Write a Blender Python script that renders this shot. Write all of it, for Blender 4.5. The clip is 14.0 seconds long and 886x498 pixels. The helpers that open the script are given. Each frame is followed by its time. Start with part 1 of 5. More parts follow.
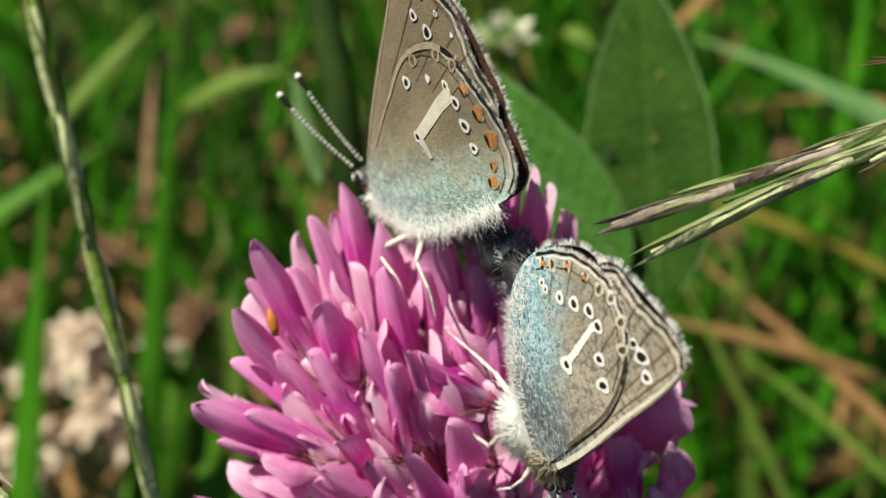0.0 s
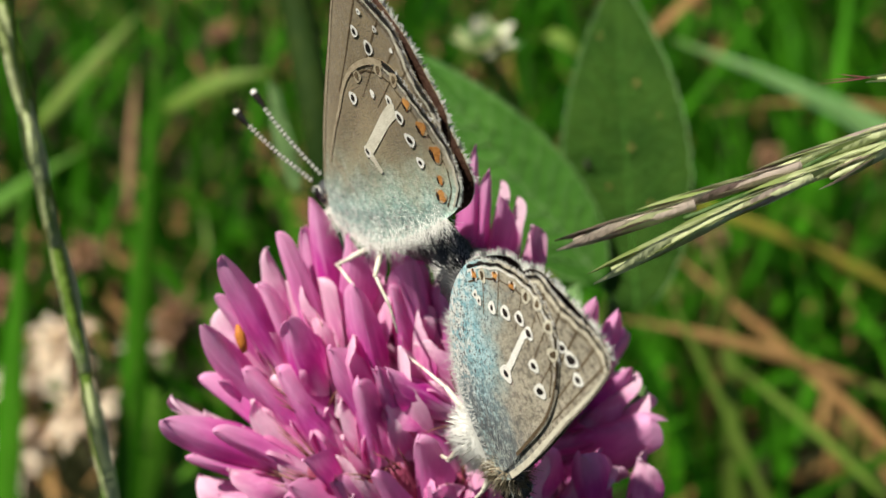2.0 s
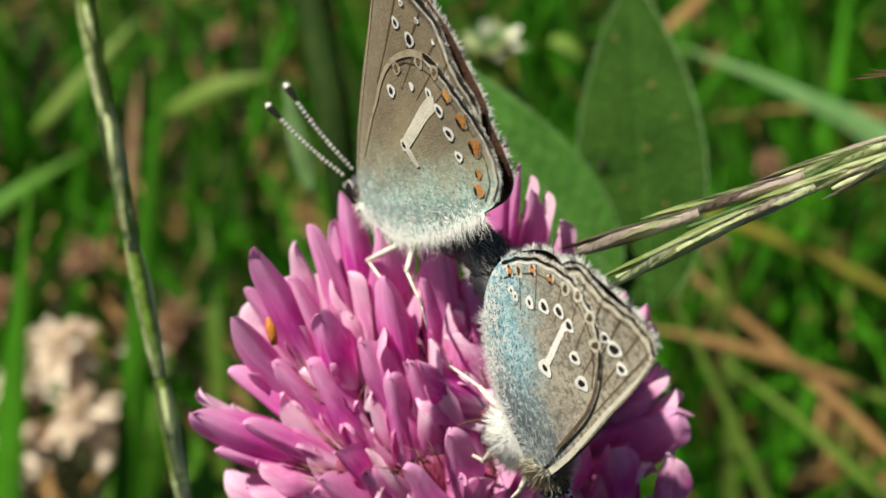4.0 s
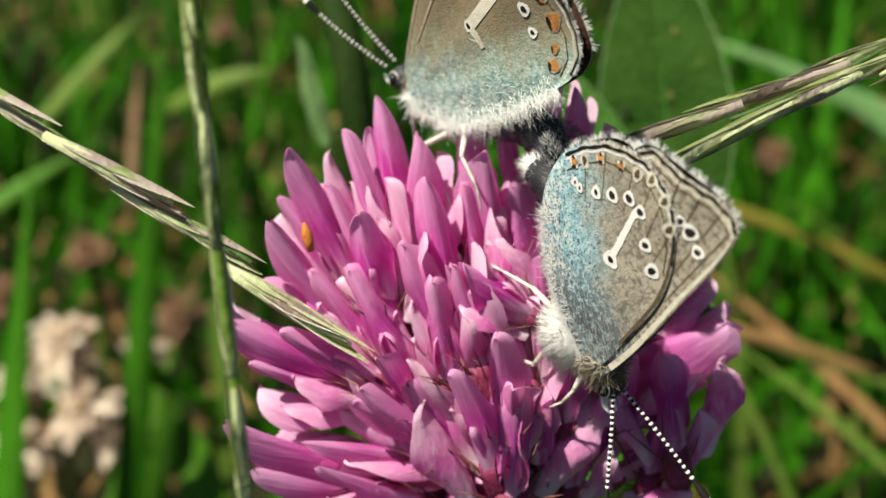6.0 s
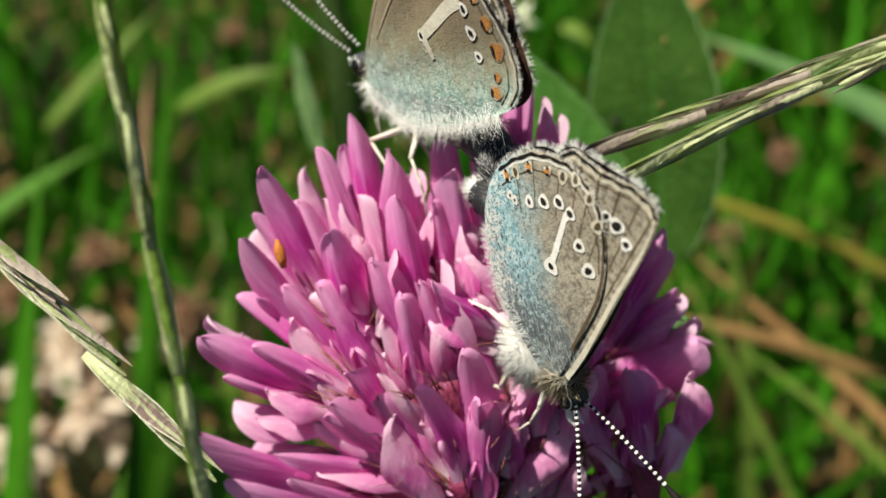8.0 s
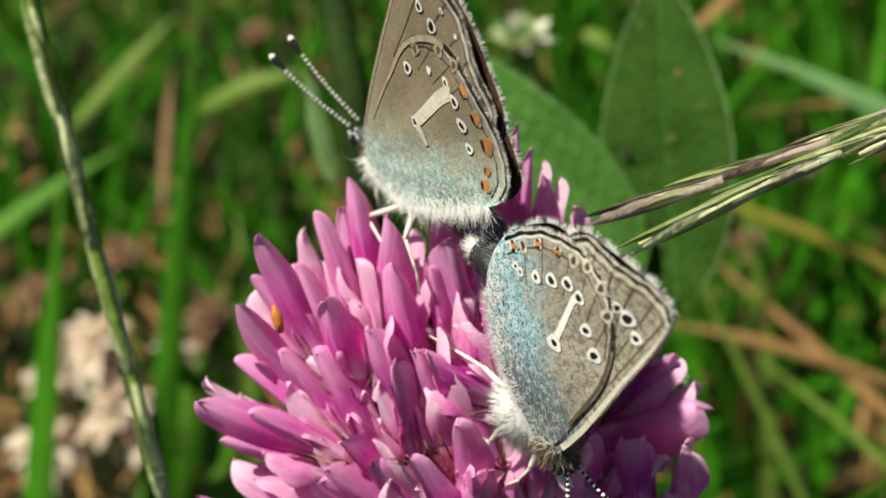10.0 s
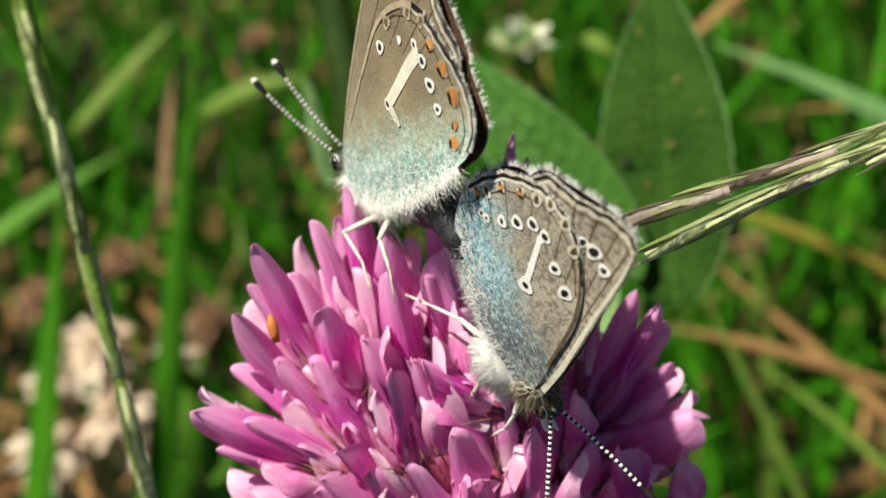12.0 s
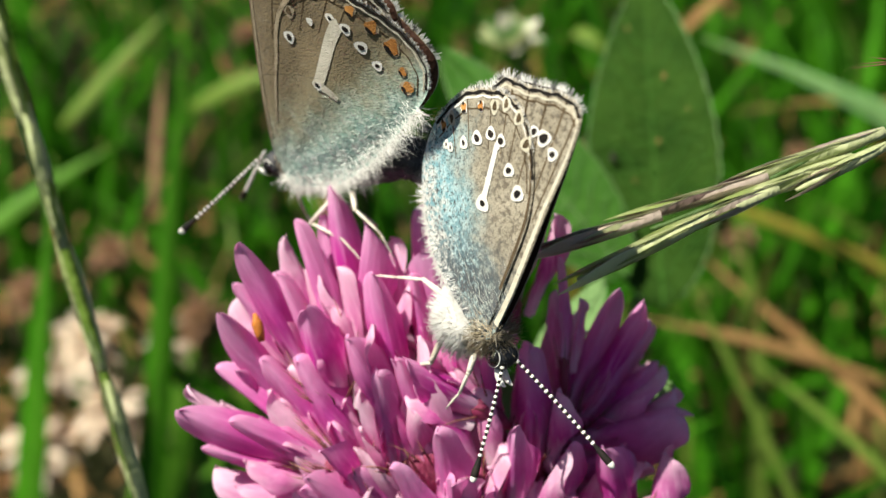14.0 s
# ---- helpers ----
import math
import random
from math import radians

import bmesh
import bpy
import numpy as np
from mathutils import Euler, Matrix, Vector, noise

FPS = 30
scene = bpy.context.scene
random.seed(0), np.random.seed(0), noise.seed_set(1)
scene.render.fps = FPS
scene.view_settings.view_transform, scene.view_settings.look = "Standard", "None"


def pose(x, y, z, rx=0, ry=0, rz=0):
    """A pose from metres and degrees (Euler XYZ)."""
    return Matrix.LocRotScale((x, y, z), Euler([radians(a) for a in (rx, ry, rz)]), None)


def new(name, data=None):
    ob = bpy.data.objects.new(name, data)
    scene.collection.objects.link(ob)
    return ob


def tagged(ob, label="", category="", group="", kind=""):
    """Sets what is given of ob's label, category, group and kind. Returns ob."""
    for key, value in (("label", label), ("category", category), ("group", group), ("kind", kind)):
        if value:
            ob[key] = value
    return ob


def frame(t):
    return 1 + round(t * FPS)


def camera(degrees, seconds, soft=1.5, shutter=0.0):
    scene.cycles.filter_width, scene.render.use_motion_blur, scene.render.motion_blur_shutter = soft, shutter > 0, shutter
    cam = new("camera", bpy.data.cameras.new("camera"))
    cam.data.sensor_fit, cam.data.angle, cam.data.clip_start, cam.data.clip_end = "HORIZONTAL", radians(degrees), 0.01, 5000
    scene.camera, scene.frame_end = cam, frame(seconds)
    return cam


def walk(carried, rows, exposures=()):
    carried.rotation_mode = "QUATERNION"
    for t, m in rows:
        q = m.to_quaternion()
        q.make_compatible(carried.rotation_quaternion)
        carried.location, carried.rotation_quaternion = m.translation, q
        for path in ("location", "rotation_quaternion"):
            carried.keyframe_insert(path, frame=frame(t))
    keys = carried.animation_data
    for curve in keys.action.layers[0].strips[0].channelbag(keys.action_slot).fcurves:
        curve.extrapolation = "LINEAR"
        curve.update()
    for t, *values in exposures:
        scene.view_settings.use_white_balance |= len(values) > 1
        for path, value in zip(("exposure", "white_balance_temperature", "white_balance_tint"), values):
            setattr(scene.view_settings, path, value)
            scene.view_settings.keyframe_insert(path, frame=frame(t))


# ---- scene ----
cam = camera(45.0, 14.0, soft=1.5)
cam.data.dof.use_dof = True
cam.data.dof.focus_distance = 0.0548
cam.data.dof.aperture_fstop = 37.0
CAMERA_PATH = [
    (0, pose(0.00000, -0.05200, 0.24660, 52.02, 0.01, -0.01)),
    (0.5, pose(-0.00017, -0.05191, 0.24655, 52.19, -0.61, -0.60)),
    (1, pose(0.00081, -0.05181, 0.24679, 52.24, -0.70, -0.99)),
    (1.5, pose(0.00182, -0.05127, 0.24735, 52.05, -0.56, -0.79)),
    (2, pose(0.00113, -0.05131, 0.24738, 51.92, -0.40, -0.49)),
    (2.5, pose(0.00111, -0.05119, 0.24747, 51.87, -0.30, -0.26)),
    (3, pose(0.00056, -0.05116, 0.24741, 52.00, -0.57, -0.46)),
    (5.5, pose(-0.00360, -0.05373, 0.24189, 53.23, -0.90, -0.93)),
    (6, pose(-0.00399, -0.05410, 0.23986, 53.56, -0.64, -1.43)),
    (6.5, pose(-0.00338, -0.05454, 0.24060, 53.56, -0.65, -1.08)),
    (7, pose(-0.00522, -0.05511, 0.23956, 53.75, -0.80, -1.58)),
    (7.5, pose(-0.00336, -0.05568, 0.23963, 53.84, -0.55, -1.31)),
    (8, pose(-0.00115, -0.05418, 0.24149, 53.25, -0.12, -0.47)),
    (8.5, pose(-0.00033, -0.05287, 0.24315, 52.97, 0.14, 0.16)),
    (9, pose(0.00014, -0.05162, 0.24444, 52.50, 0.44, 1.04)),
    (11.5, pose(0.00087, -0.05105, 0.24552, 52.32, 0.32, 0.94)),
    (12, pose(0.00098, -0.05093, 0.24557, 52.47, 0.47, 1.11)),
    (12.5, pose(0.00091, -0.05097, 0.24567, 52.35, 0.49, 1.23)),
    (13, pose(0.00094, -0.05085, 0.24569, 52.38, 0.52, 1.16)),
    (13.5, pose(0.00092, -0.05091, 0.24577, 52.37, 0.54, 1.13)),
    (14, pose(0.00147, -0.05081, 0.24590, 52.10, 0.27, 0.80)),
]
walk(cam, CAMERA_PATH, [(0, 0.44), (3, 0.47), (6, 0.49), (9, 0.44), (11.5, 0.60), (14, 0.61)])

# ---- light ----
SUN_AT = Vector((-0.46, -0.05, 0.887)).normalized()
sun = new("sun", bpy.data.lights.new("sun", "SUN"))
sun.data.energy, sun.data.angle, sun.data.color = 5.0, radians(0.53), (1.0, 0.945, 0.79)
sun.rotation_mode = "QUATERNION"
sun.rotation_quaternion = SUN_AT.to_track_quat("Z", "Y")
sky_world = bpy.data.worlds.new("sky")
scene.world = sky_world
sky_world.use_nodes = True
sky = sky_world.node_tree.nodes.new("ShaderNodeTexSky")
sky.sky_type, sky.sun_disc = "NISHITA", False
sky.sun_elevation = math.asin(SUN_AT.z)
sky.sun_rotation = math.atan2(SUN_AT.x, SUN_AT.y)
sky_world.node_tree.links.new(sky.outputs[0], sky_world.node_tree.nodes["Background"].inputs[0])
sky_world.node_tree.nodes["Background"].inputs[1].default_value = 0.035

MM = 0.001


# ---- materials ----
class Nodes:
    """A small builder for node materials."""

    def __init__(self, name):
        self.mat = bpy.data.materials.new(name)
        self.mat.use_nodes = True
        self.tree = self.mat.node_tree
        self.shader = self.tree.nodes["Principled BSDF"]
        self.out = self.tree.nodes["Material Output"]

    def node(self, kind, **values):
        n = self.tree.nodes.new("ShaderNode" + kind)
        for key, value in values.items():
            if key in n.inputs:
                self.link(value, n.inputs[key])
        return n

    def link(self, value, socket):
        if isinstance(value, bpy.types.NodeSocket):
            self.tree.links.new(value, socket)
        else:
            socket.default_value = value

    def coords(self):
        return self.node("TexCoord").outputs["Object"]

    def random(self):
        return self.node("ObjectInfo").outputs["Random"]

    def scaled(self, vec, scale):
        n = self.node("Mapping")
        self.link(vec, n.inputs["Vector"])
        n.inputs["Scale"].default_value = scale
        return n.outputs[0]

    def noise(self, vec, scale, detail=3.0, rough=0.55):
        n = self.node("TexNoise", Scale=scale, Detail=detail, Roughness=rough)
        self.link(vec, n.inputs["Vector"])
        return n.outputs["Fac"]

    def math(self, op, a, b=0.0, clamp=False):
        n = self.node("Math")
        n.operation, n.use_clamp = op, clamp
        self.link(a, n.inputs[0])
        self.link(b, n.inputs[1])
        return n.outputs[0]

    def span(self, value, low, high):
        n = self.node("MapRange")
        n.interpolation_type = "SMOOTHSTEP"
        self.link(value, n.inputs["Value"])
        n.inputs["From Min"].default_value, n.inputs["From Max"].default_value = low, high
        return n.outputs["Result"]

    def mix(self, fac, a, b, blend="MIX"):
        n = self.node("Mix")
        n.data_type, n.blend_type = "RGBA", blend
        for value, socket in ((fac, n.inputs[0]), (a, n.inputs[6]), (b, n.inputs[7])):
            if isinstance(value, tuple) and len(value) == 3:
                value = (*value, 1.0)
            self.link(value, socket)
        return n.outputs[2]

    def bump(self, height, strength, distance):
        n = self.node("Bump", Strength=strength, Distance=distance)
        self.link(height, n.inputs["Height"])
        self.tree.links.new(n.outputs[0], self.shader.inputs["Normal"])
        return n.outputs[0]

    def finish(self, colour, rough=0.6, specular=0.3, translucent=0.0, glow_colour=None):
        if isinstance(colour, tuple) and len(colour) == 3:
            colour = (*colour, 1.0)
        self.link(colour, self.shader.inputs["Base Color"])
        self.link(rough, self.shader.inputs["Roughness"])
        self.shader.inputs["Specular IOR Level"].default_value = specular
        if translucent:
            thin = self.node("BsdfTranslucent")
            self.link(glow_colour or colour, thin.inputs["Color"])
            both = self.node("MixShader")
            both.inputs[0].default_value = translucent
            self.tree.links.new(self.shader.outputs[0], both.inputs[1])
            self.tree.links.new(thin.outputs[0], both.inputs[2])
            self.tree.links.new(both.outputs[0], self.out.inputs["Surface"])
        return self.mat


def two_tone(name, dark, light, scale, rough=0.6, specular=0.3, translucent=0.0, stretch=(1, 1, 1), bump=0.3, island=False):
    """Grain at two scales between two colours, with a fine relief."""
    b = Nodes(name)
    vec = b.scaled(b.coords(), stretch)
    broad, fine = b.noise(vec, scale, 3.0), b.noise(vec, scale * 6, 2.0)
    fac = b.math("ADD", b.math("MULTIPLY", broad, 0.7), b.math("MULTIPLY", fine, 0.3))
    if island:
        rnd = b.node("NewGeometry").outputs["Random Per Island"]
        fac = b.math("ADD", b.math("MULTIPLY", fac, 0.6), b.math("MULTIPLY", rnd, 0.5))
    else:
        fac = b.math("ADD", fac, b.math("MULTIPLY", b.math("SUBTRACT", b.random(), 0.5), 0.3))
    colour = b.mix(b.span(fac, 0.25, 0.8), dark, light)
    if bump:
        b.bump(fine, bump, 0.3 / scale)
    return b.finish(colour, rough, specular, translucent)


def petal_material(name, deep, bright, pale, length):
    """A clover petal: pale claw, saturated blade, lighter tip with painted highlight, fine veins along it."""
    b = Nodes(name)
    co = b.coords()
    rnd = b.random()
    sep = b.node("SeparateXYZ")
    b.link(co, sep.inputs[0])
    along = b.math("DIVIDE", sep.outputs["Z"], length)
    shift = b.node("VectorMath")
    shift.operation = "ADD"
    b.link(co, shift.inputs[0])
    b.link(b.math("MULTIPLY", rnd, 0.7), shift.inputs[1])
    own = shift.outputs[0]
    veins = b.noise(b.scaled(own, (1, 1, 0.05)), 3000.0, 3.0)
    broad = b.noise(b.scaled(own, (1, 1, 0.4)), 520.0, 4.0, 0.65)
    body = b.mix(b.span(b.math("ADD", b.math("MULTIPLY", broad, 0.6), b.math("MULTIPLY", veins, 0.4)), 0.36, 0.66), deep, bright)
    body = b.mix(b.math("MULTIPLY", b.span(rnd, 0.1, 1.0), 0.26), body, pale)
    claw = b.math("MULTIPLY", b.span(b.math("ADD", along, b.math("MULTIPLY", b.math("SUBTRACT", veins, 0.5), 0.6)), 0.62, 0.28), 0.85)
    # pale tip, whitened further to put a sunlit highlight into the colour
    tip = b.math("MULTIPLY", b.span(b.math("ADD", along, b.math("MULTIPLY", b.math("SUBTRACT", broad, 0.5), 0.35)), 0.62, 1.08), 0.62)
    streak = b.math("MULTIPLY", b.span(veins, 0.56, 0.74), 0.35)
    colour = b.mix(streak, body, pale)
    colour = b.mix(claw, colour, pale)
    colour = b.mix(tip, colour, pale)
    b.bump(b.math("ADD", veins, b.math("MULTIPLY", broad, 0.8)), 0.6, 0.00016)
    return b.finish(colour, b.math("ADD", 0.38, b.math("MULTIPLY", broad, 0.3)), 0.26, 0.36, glow_colour=b.mix(0.5, colour, (0.9, 0.12, 0.5)))


def wing_under(name, ground, dust, frost, pale, grain, p0, normal, reach, dark_base, speckle, warm):
    """Scaled underside of a wing: ground colour, blue dusting towards the inner margin, dark single scales."""
    b = Nodes(name)
    co = b.coords()
    off = b.node("VectorMath")
    off.operation = "SUBTRACT"
    b.link(co, off.inputs[0])
    off.inputs[1].default_value = (p0[0] * MM, p0[1] * MM, 0)
    dot = b.node("VectorMath")
    dot.operation = "DOT_PRODUCT"
    b.link(off.outputs[0], dot.inputs[0])
    dot.inputs[1].default_value = (normal[0], normal[1], 0)
    wander = b.noise(co, 380.0, 4.0, 0.65)
    dist = b.math("ADD", dot.outputs["Value"], b.math("MULTIPLY", b.math("SUBTRACT", wander, 0.5), 0.006))
    blue = b.span(dist, reach[1] * MM, reach[0] * MM)
    length = b.node("VectorMath")
    length.operation = "LENGTH"
    b.link(off.outputs[0], length.inputs[0])
    base = b.math("MULTIPLY", b.span(length.outputs["Value"], 0.0095, 0.0042), dark_base, True)
    scales = b.noise(b.scaled(co, (1, 1, 0.2)), 7000.0, 1.0)
    rows = b.noise(co, 2400.0, 3.0, 0.7)
    body = b.mix(b.span(b.noise(co, 190.0, 3.0), 0.3, 0.7), ground, pale)
    tufts = b.noise(co, 1150.0, 5.0, 0.8)
    body = b.mix(b.math("MULTIPLY", b.span(tufts, 0.5, 0.72), grain), body, (0.66, 0.6, 0.48))
    body = b.mix(b.math("MULTIPLY", b.span(rows, 0.54, 0.38), grain), body, (0.12, 0.095, 0.065))
    dusted = b.mix(b.span(rows, 0.42, 0.62), dust, frost)
    rim = b.math("MULTIPLY", b.span(dist, 0.0019, -0.0004), b.span(rows, 0.35, 0.6))
    dusted = b.mix(rim, dusted, (0.86, 0.87, 0.83))
    halo = b.math("MULTIPLY", b.span(dist, (reach[1] + 2.5) * MM, reach[0] * MM), 0.75)
    body = b.mix(halo, body, warm)
    strokes = b.noise(b.scaled(co, (0.3, 1, 0.3)), 2600.0, 3.0, 0.7)
    dusted = b.mix(b.math("MULTIPLY", b.span(strokes, 0.56, 0.7), 0.6), dusted, (0.10, 0.15, 0.15))
    colour = b.mix(blue, body, dusted)
    flecks = b.noise(b.scaled(co, (1, 1, 0.2)), 3400.0, 2.0)
    specks = b.math("MULTIPLY", b.span(b.math("MAXIMUM", scales, flecks), 0.6, 0.66), b.math("MULTIPLY", b.math("ADD", 0.4, b.math("MULTIPLY", blue, 0.5)), speckle))
    colour = b.mix(specks, colour, (0.035, 0.04, 0.05))
    greyed = b.math("MULTIPLY", base, b.span(rows, 0.66, 0.45))
    colour = b.mix(greyed, colour, (0.09, 0.115, 0.135))
    b.bump(b.math("ADD", scales, rows), 0.5, 0.00008)
    b.shader.inputs["Sheen Weight"].default_value = 0.25
    return b.finish(colour, 0.7, 0.25, 0.25)


PETAL = petal_material("clover_petal", (0.56, 0.020, 0.35), (0.81, 0.10, 0.57), (0.97, 0.64, 0.89), 0.0115)
PETAL_INNER = petal_material("clover_wing_petal", (0.64, 0.06, 0.40), (0.90, 0.28, 0.66), (0.98, 0.86, 0.94), 0.0085)
CALYX = two_tone("clover_calyx", (0.20, 0.02, 0.07), (0.40, 0.10, 0.17), 500, 0.6, 0.3, 0.1)
AWN = two_tone("calyx_awn", (0.16, 0.04, 0.05), (0.30, 0.16, 0.10), 700, 0.6)
ANTHER = two_tone("anther", (0.42, 0.11, 0.02), (0.60, 0.22, 0.04), 900, 0.5)
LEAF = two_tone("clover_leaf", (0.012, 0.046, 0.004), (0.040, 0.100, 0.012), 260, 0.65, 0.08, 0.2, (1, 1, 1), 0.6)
# lighter copy of LEAF, sunlight put into its colour; also tints LEAF's veins
LEAF_LIT = two_tone("sunlit_clover_leaf", (0.04, 0.15, 0.016), (0.09, 0.25, 0.035), 220, 0.6, 0.18, 0.3)
LEAF_PALE = two_tone("clover_leaf_underside", (0.14, 0.27, 0.09), (0.24, 0.40, 0.15), 260, 0.55, 0.3, 0.25)
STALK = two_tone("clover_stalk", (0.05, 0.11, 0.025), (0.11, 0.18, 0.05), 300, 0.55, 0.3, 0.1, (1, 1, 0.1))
# stalk green darkened so that its shade is part of the colour
STALK_SHADED = two_tone("dark_stalk", (0.014, 0.034, 0.005), (0.036, 0.062, 0.010), 260, 0.7, 0.08, 0.05, (1, 1, 0.1))
BLADE = two_tone("grass_blade", (0.009, 0.066, 0.002), (0.062, 0.262, 0.008), 160, 0.6, 0.08, 0.3, (1, 1, 0.15), 0.2, True)
BLADE_LIGHT = two_tone("pale_grass_blade", (0.085, 0.18, 0.018), (0.20, 0.31, 0.05), 160, 0.5, 0.2, 0.3, (1, 1, 0.15), 0.2, True)
BLADE_COOL = two_tone("cool_green_blade", (0.10, 0.25, 0.07), (0.21, 0.40, 0.15), 160, 0.5, 0.25, 0.3, (1, 1, 0.15), 0.2, True)
BLADE_YELLOW = two_tone("yellowing_blade", (0.20, 0.19, 0.02), (0.42, 0.36, 0.06), 160, 0.55, 0.2, 0.3, (1, 1, 0.15), 0.2, True)
BLADE_MID = two_tone("mid_grass_blade", (0.05, 0.17, 0.008), (0.12, 0.33, 0.02), 160, 0.55, 0.2, 0.3, (1, 1, 0.15), 0.2, True)
STRAW = two_tone("dry_grass", (0.16, 0.07, 0.02), (0.38, 0.23, 0.09), 180, 0.7, 0.2, 0.15, (1, 1, 0.15), 0.2, True)
DRIED = two_tone("dried_petals", (0.34, 0.20, 0.13), (0.90, 0.78, 0.62), 300, 0.75, 0.2, 0.25, (1, 1, 1), 0.3, True)
DRIED_BROWN = two_tone("brown_dried_petals", (0.10, 0.045, 0.025), (0.32, 0.19, 0.11), 300, 0.75, 0.2, 0.2, (1, 1, 1), 0.3, True)
GLUME = two_tone("grass_glume", (0.28, 0.36, 0.11), (0.68, 0.73, 0.42), 420, 0.4, 0.4, 0.25, (1, 1, 0.08), 0.3, True)
GLUME_PURPLE = two_tone("purple_glume", (0.22, 0.14, 0.13), (0.54, 0.45, 0.38), 420, 0.5, 0.35, 0.2, (1, 1, 0.08), 0.3, True)
GLUME_EDGE = two_tone("glume_edge", (0.66, 0.66, 0.50), (0.86, 0.84, 0.70), 500, 0.5)
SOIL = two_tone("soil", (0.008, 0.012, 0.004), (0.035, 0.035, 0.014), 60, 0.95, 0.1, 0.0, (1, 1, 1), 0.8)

BROWN_UNDER = wing_under("brown_wing_underside", (0.225, 0.163, 0.080), (0.33, 0.57, 0.51), (0.74, 0.92, 0.84), (0.345, 0.262, 0.138), 0.22,
                         (-5.5, -4.0), (-0.40, 0.917), (0.9, 6.4), 0.0, 0.6, (0.52, 0.49, 0.28))
GREY_UNDER = wing_under("grey_wing_underside", (0.38, 0.33, 0.24), (0.25, 0.52, 0.60), (0.56, 0.80, 0.85), (0.60, 0.54, 0.42), 0.75,
                        (-4.6, -1.6), (-0.30, 0.954), (1.4, 5.5), 1.0, 1.0, (0.48, 0.45, 0.36))
WING_TOP = two_tone("dark_wing_upperside", (0.028, 0.012, 0.008), (0.07, 0.032, 0.02), 500, 0.7, 0.2)
WHITE_SCALE = two_tone("white_scales", (0.78, 0.76, 0.70), (0.92, 0.91, 0.87), 1800, 0.8, 0.2)
CREAM_SCALE = two_tone("cream_scales", (0.60, 0.56, 0.44), (0.80, 0.76, 0.64), 1800, 0.8, 0.2)
TAN_SCALE = two_tone("tan_scales", (0.30, 0.235, 0.15), (0.50, 0.42, 0.30), 1800, 0.8, 0.2)
BLACK_SCALE = two_tone("black_scales", (0.008, 0.008, 0.008), (0.03, 0.022, 0.018), 1800, 0.7, 0.2)
ORANGE_SCALE = two_tone("orange_scales", (0.34, 0.13, 0.03), (0.68, 0.33, 0.10), 1200, 0.75, 0.2)
VEIN = two_tone("wing_vein", (0.08, 0.055, 0.03), (0.17, 0.125, 0.075), 900, 0.7, 0.2)
FUR_WHITE = two_tone("white_fur", (0.86, 0.85, 0.81), (0.96, 0.96, 0.94), 900, 0.7, 0.25, 0.35, (1, 1, 1), 0.0, True)
FUR_GREY = two_tone("grey_fur", (0.05, 0.05, 0.055), (0.30, 0.30, 0.30), 900, 0.7, 0.25, 0.1, (1, 1, 1), 0.0, True)
FUR_PALE = two_tone("pale_wing_hair", (0.50, 0.58, 0.54), (0.80, 0.84, 0.78), 900, 0.7, 0.25, 0.2, (1, 1, 1), 0.0, True)
FUR_TAN = two_tone("tan_fur", (0.32, 0.26, 0.17), (0.62, 0.55, 0.42), 900, 0.7, 0.25, 0.1, (1, 1, 1), 0.0, True)
BODY = two_tone("dark_body", (0.012, 0.013, 0.016), (0.05, 0.052, 0.06), 900, 0.55, 0.4)
LEG = two_tone("pale_leg", (0.58, 0.53, 0.43), (0.85, 0.81, 0.73), 1200, 0.6, 0.3)
EYE = two_tone("insect_eye", (0.006, 0.005, 0.006), (0.02, 0.015, 0.015), 900, 0.15, 0.6)


# ---- building ----
def part(name, verts, faces, materials, parent=None, label="", slots=None, smooth=True, normals=None):
    """One mesh object, in millimetres, under a thing or a part."""
    me = bpy.data.meshes.new(name)
    me.from_pydata([(x * MM, y * MM, z * MM) for x, y, z in verts], [], faces)
    for m in materials if isinstance(materials, (list, tuple)) else [materials]:
        me.materials.append(m)
    if slots is not None:
        me.polygons.foreach_set("material_index", slots)
    if smooth:
        me.polygons.foreach_set("use_smooth", [True] * len(me.polygons))
    me.update()
    if normals:
        me.normals_split_custom_set_from_vertices(normals)
    ob = new(name, me)
    ob.parent = parent
    if label:
        tagged(ob, label)
    return ob


def thing(name, label, category, group="", kind=""):
    return tagged(new(name), label, category, group, kind)


class Bag:
    """Vertices and faces that grow piece by piece."""

    def __init__(self):
        self.verts, self.faces, self.slots, self.normals = [], [], [], []

    def add(self, verts, faces, slot=0, normal=None):
        if normal is not None:
            self.normals += [tuple(normal)] * len(verts)
        n = len(self.verts)
        self.verts += [tuple(v) for v in verts]
        self.faces += [tuple(i + n for i in f) for f in faces]
        self.slots += [slot] * len(faces)

    def part(self, name, materials, parent=None, label="", smooth=True):
        return part(name, self.verts, self.faces, materials, parent, label, self.slots, smooth, self.normals)


def frame_of(axis, up=(0, 0, 1)):
    """Three unit vectors: side, up and along the axis."""
    w = Vector(axis).normalized()
    side = Vector(up).cross(w)
    if side.length < 1e-4:
        side = Vector((1, 0, 0)).cross(w)
    side.normalize()
    return side, w.cross(side), w


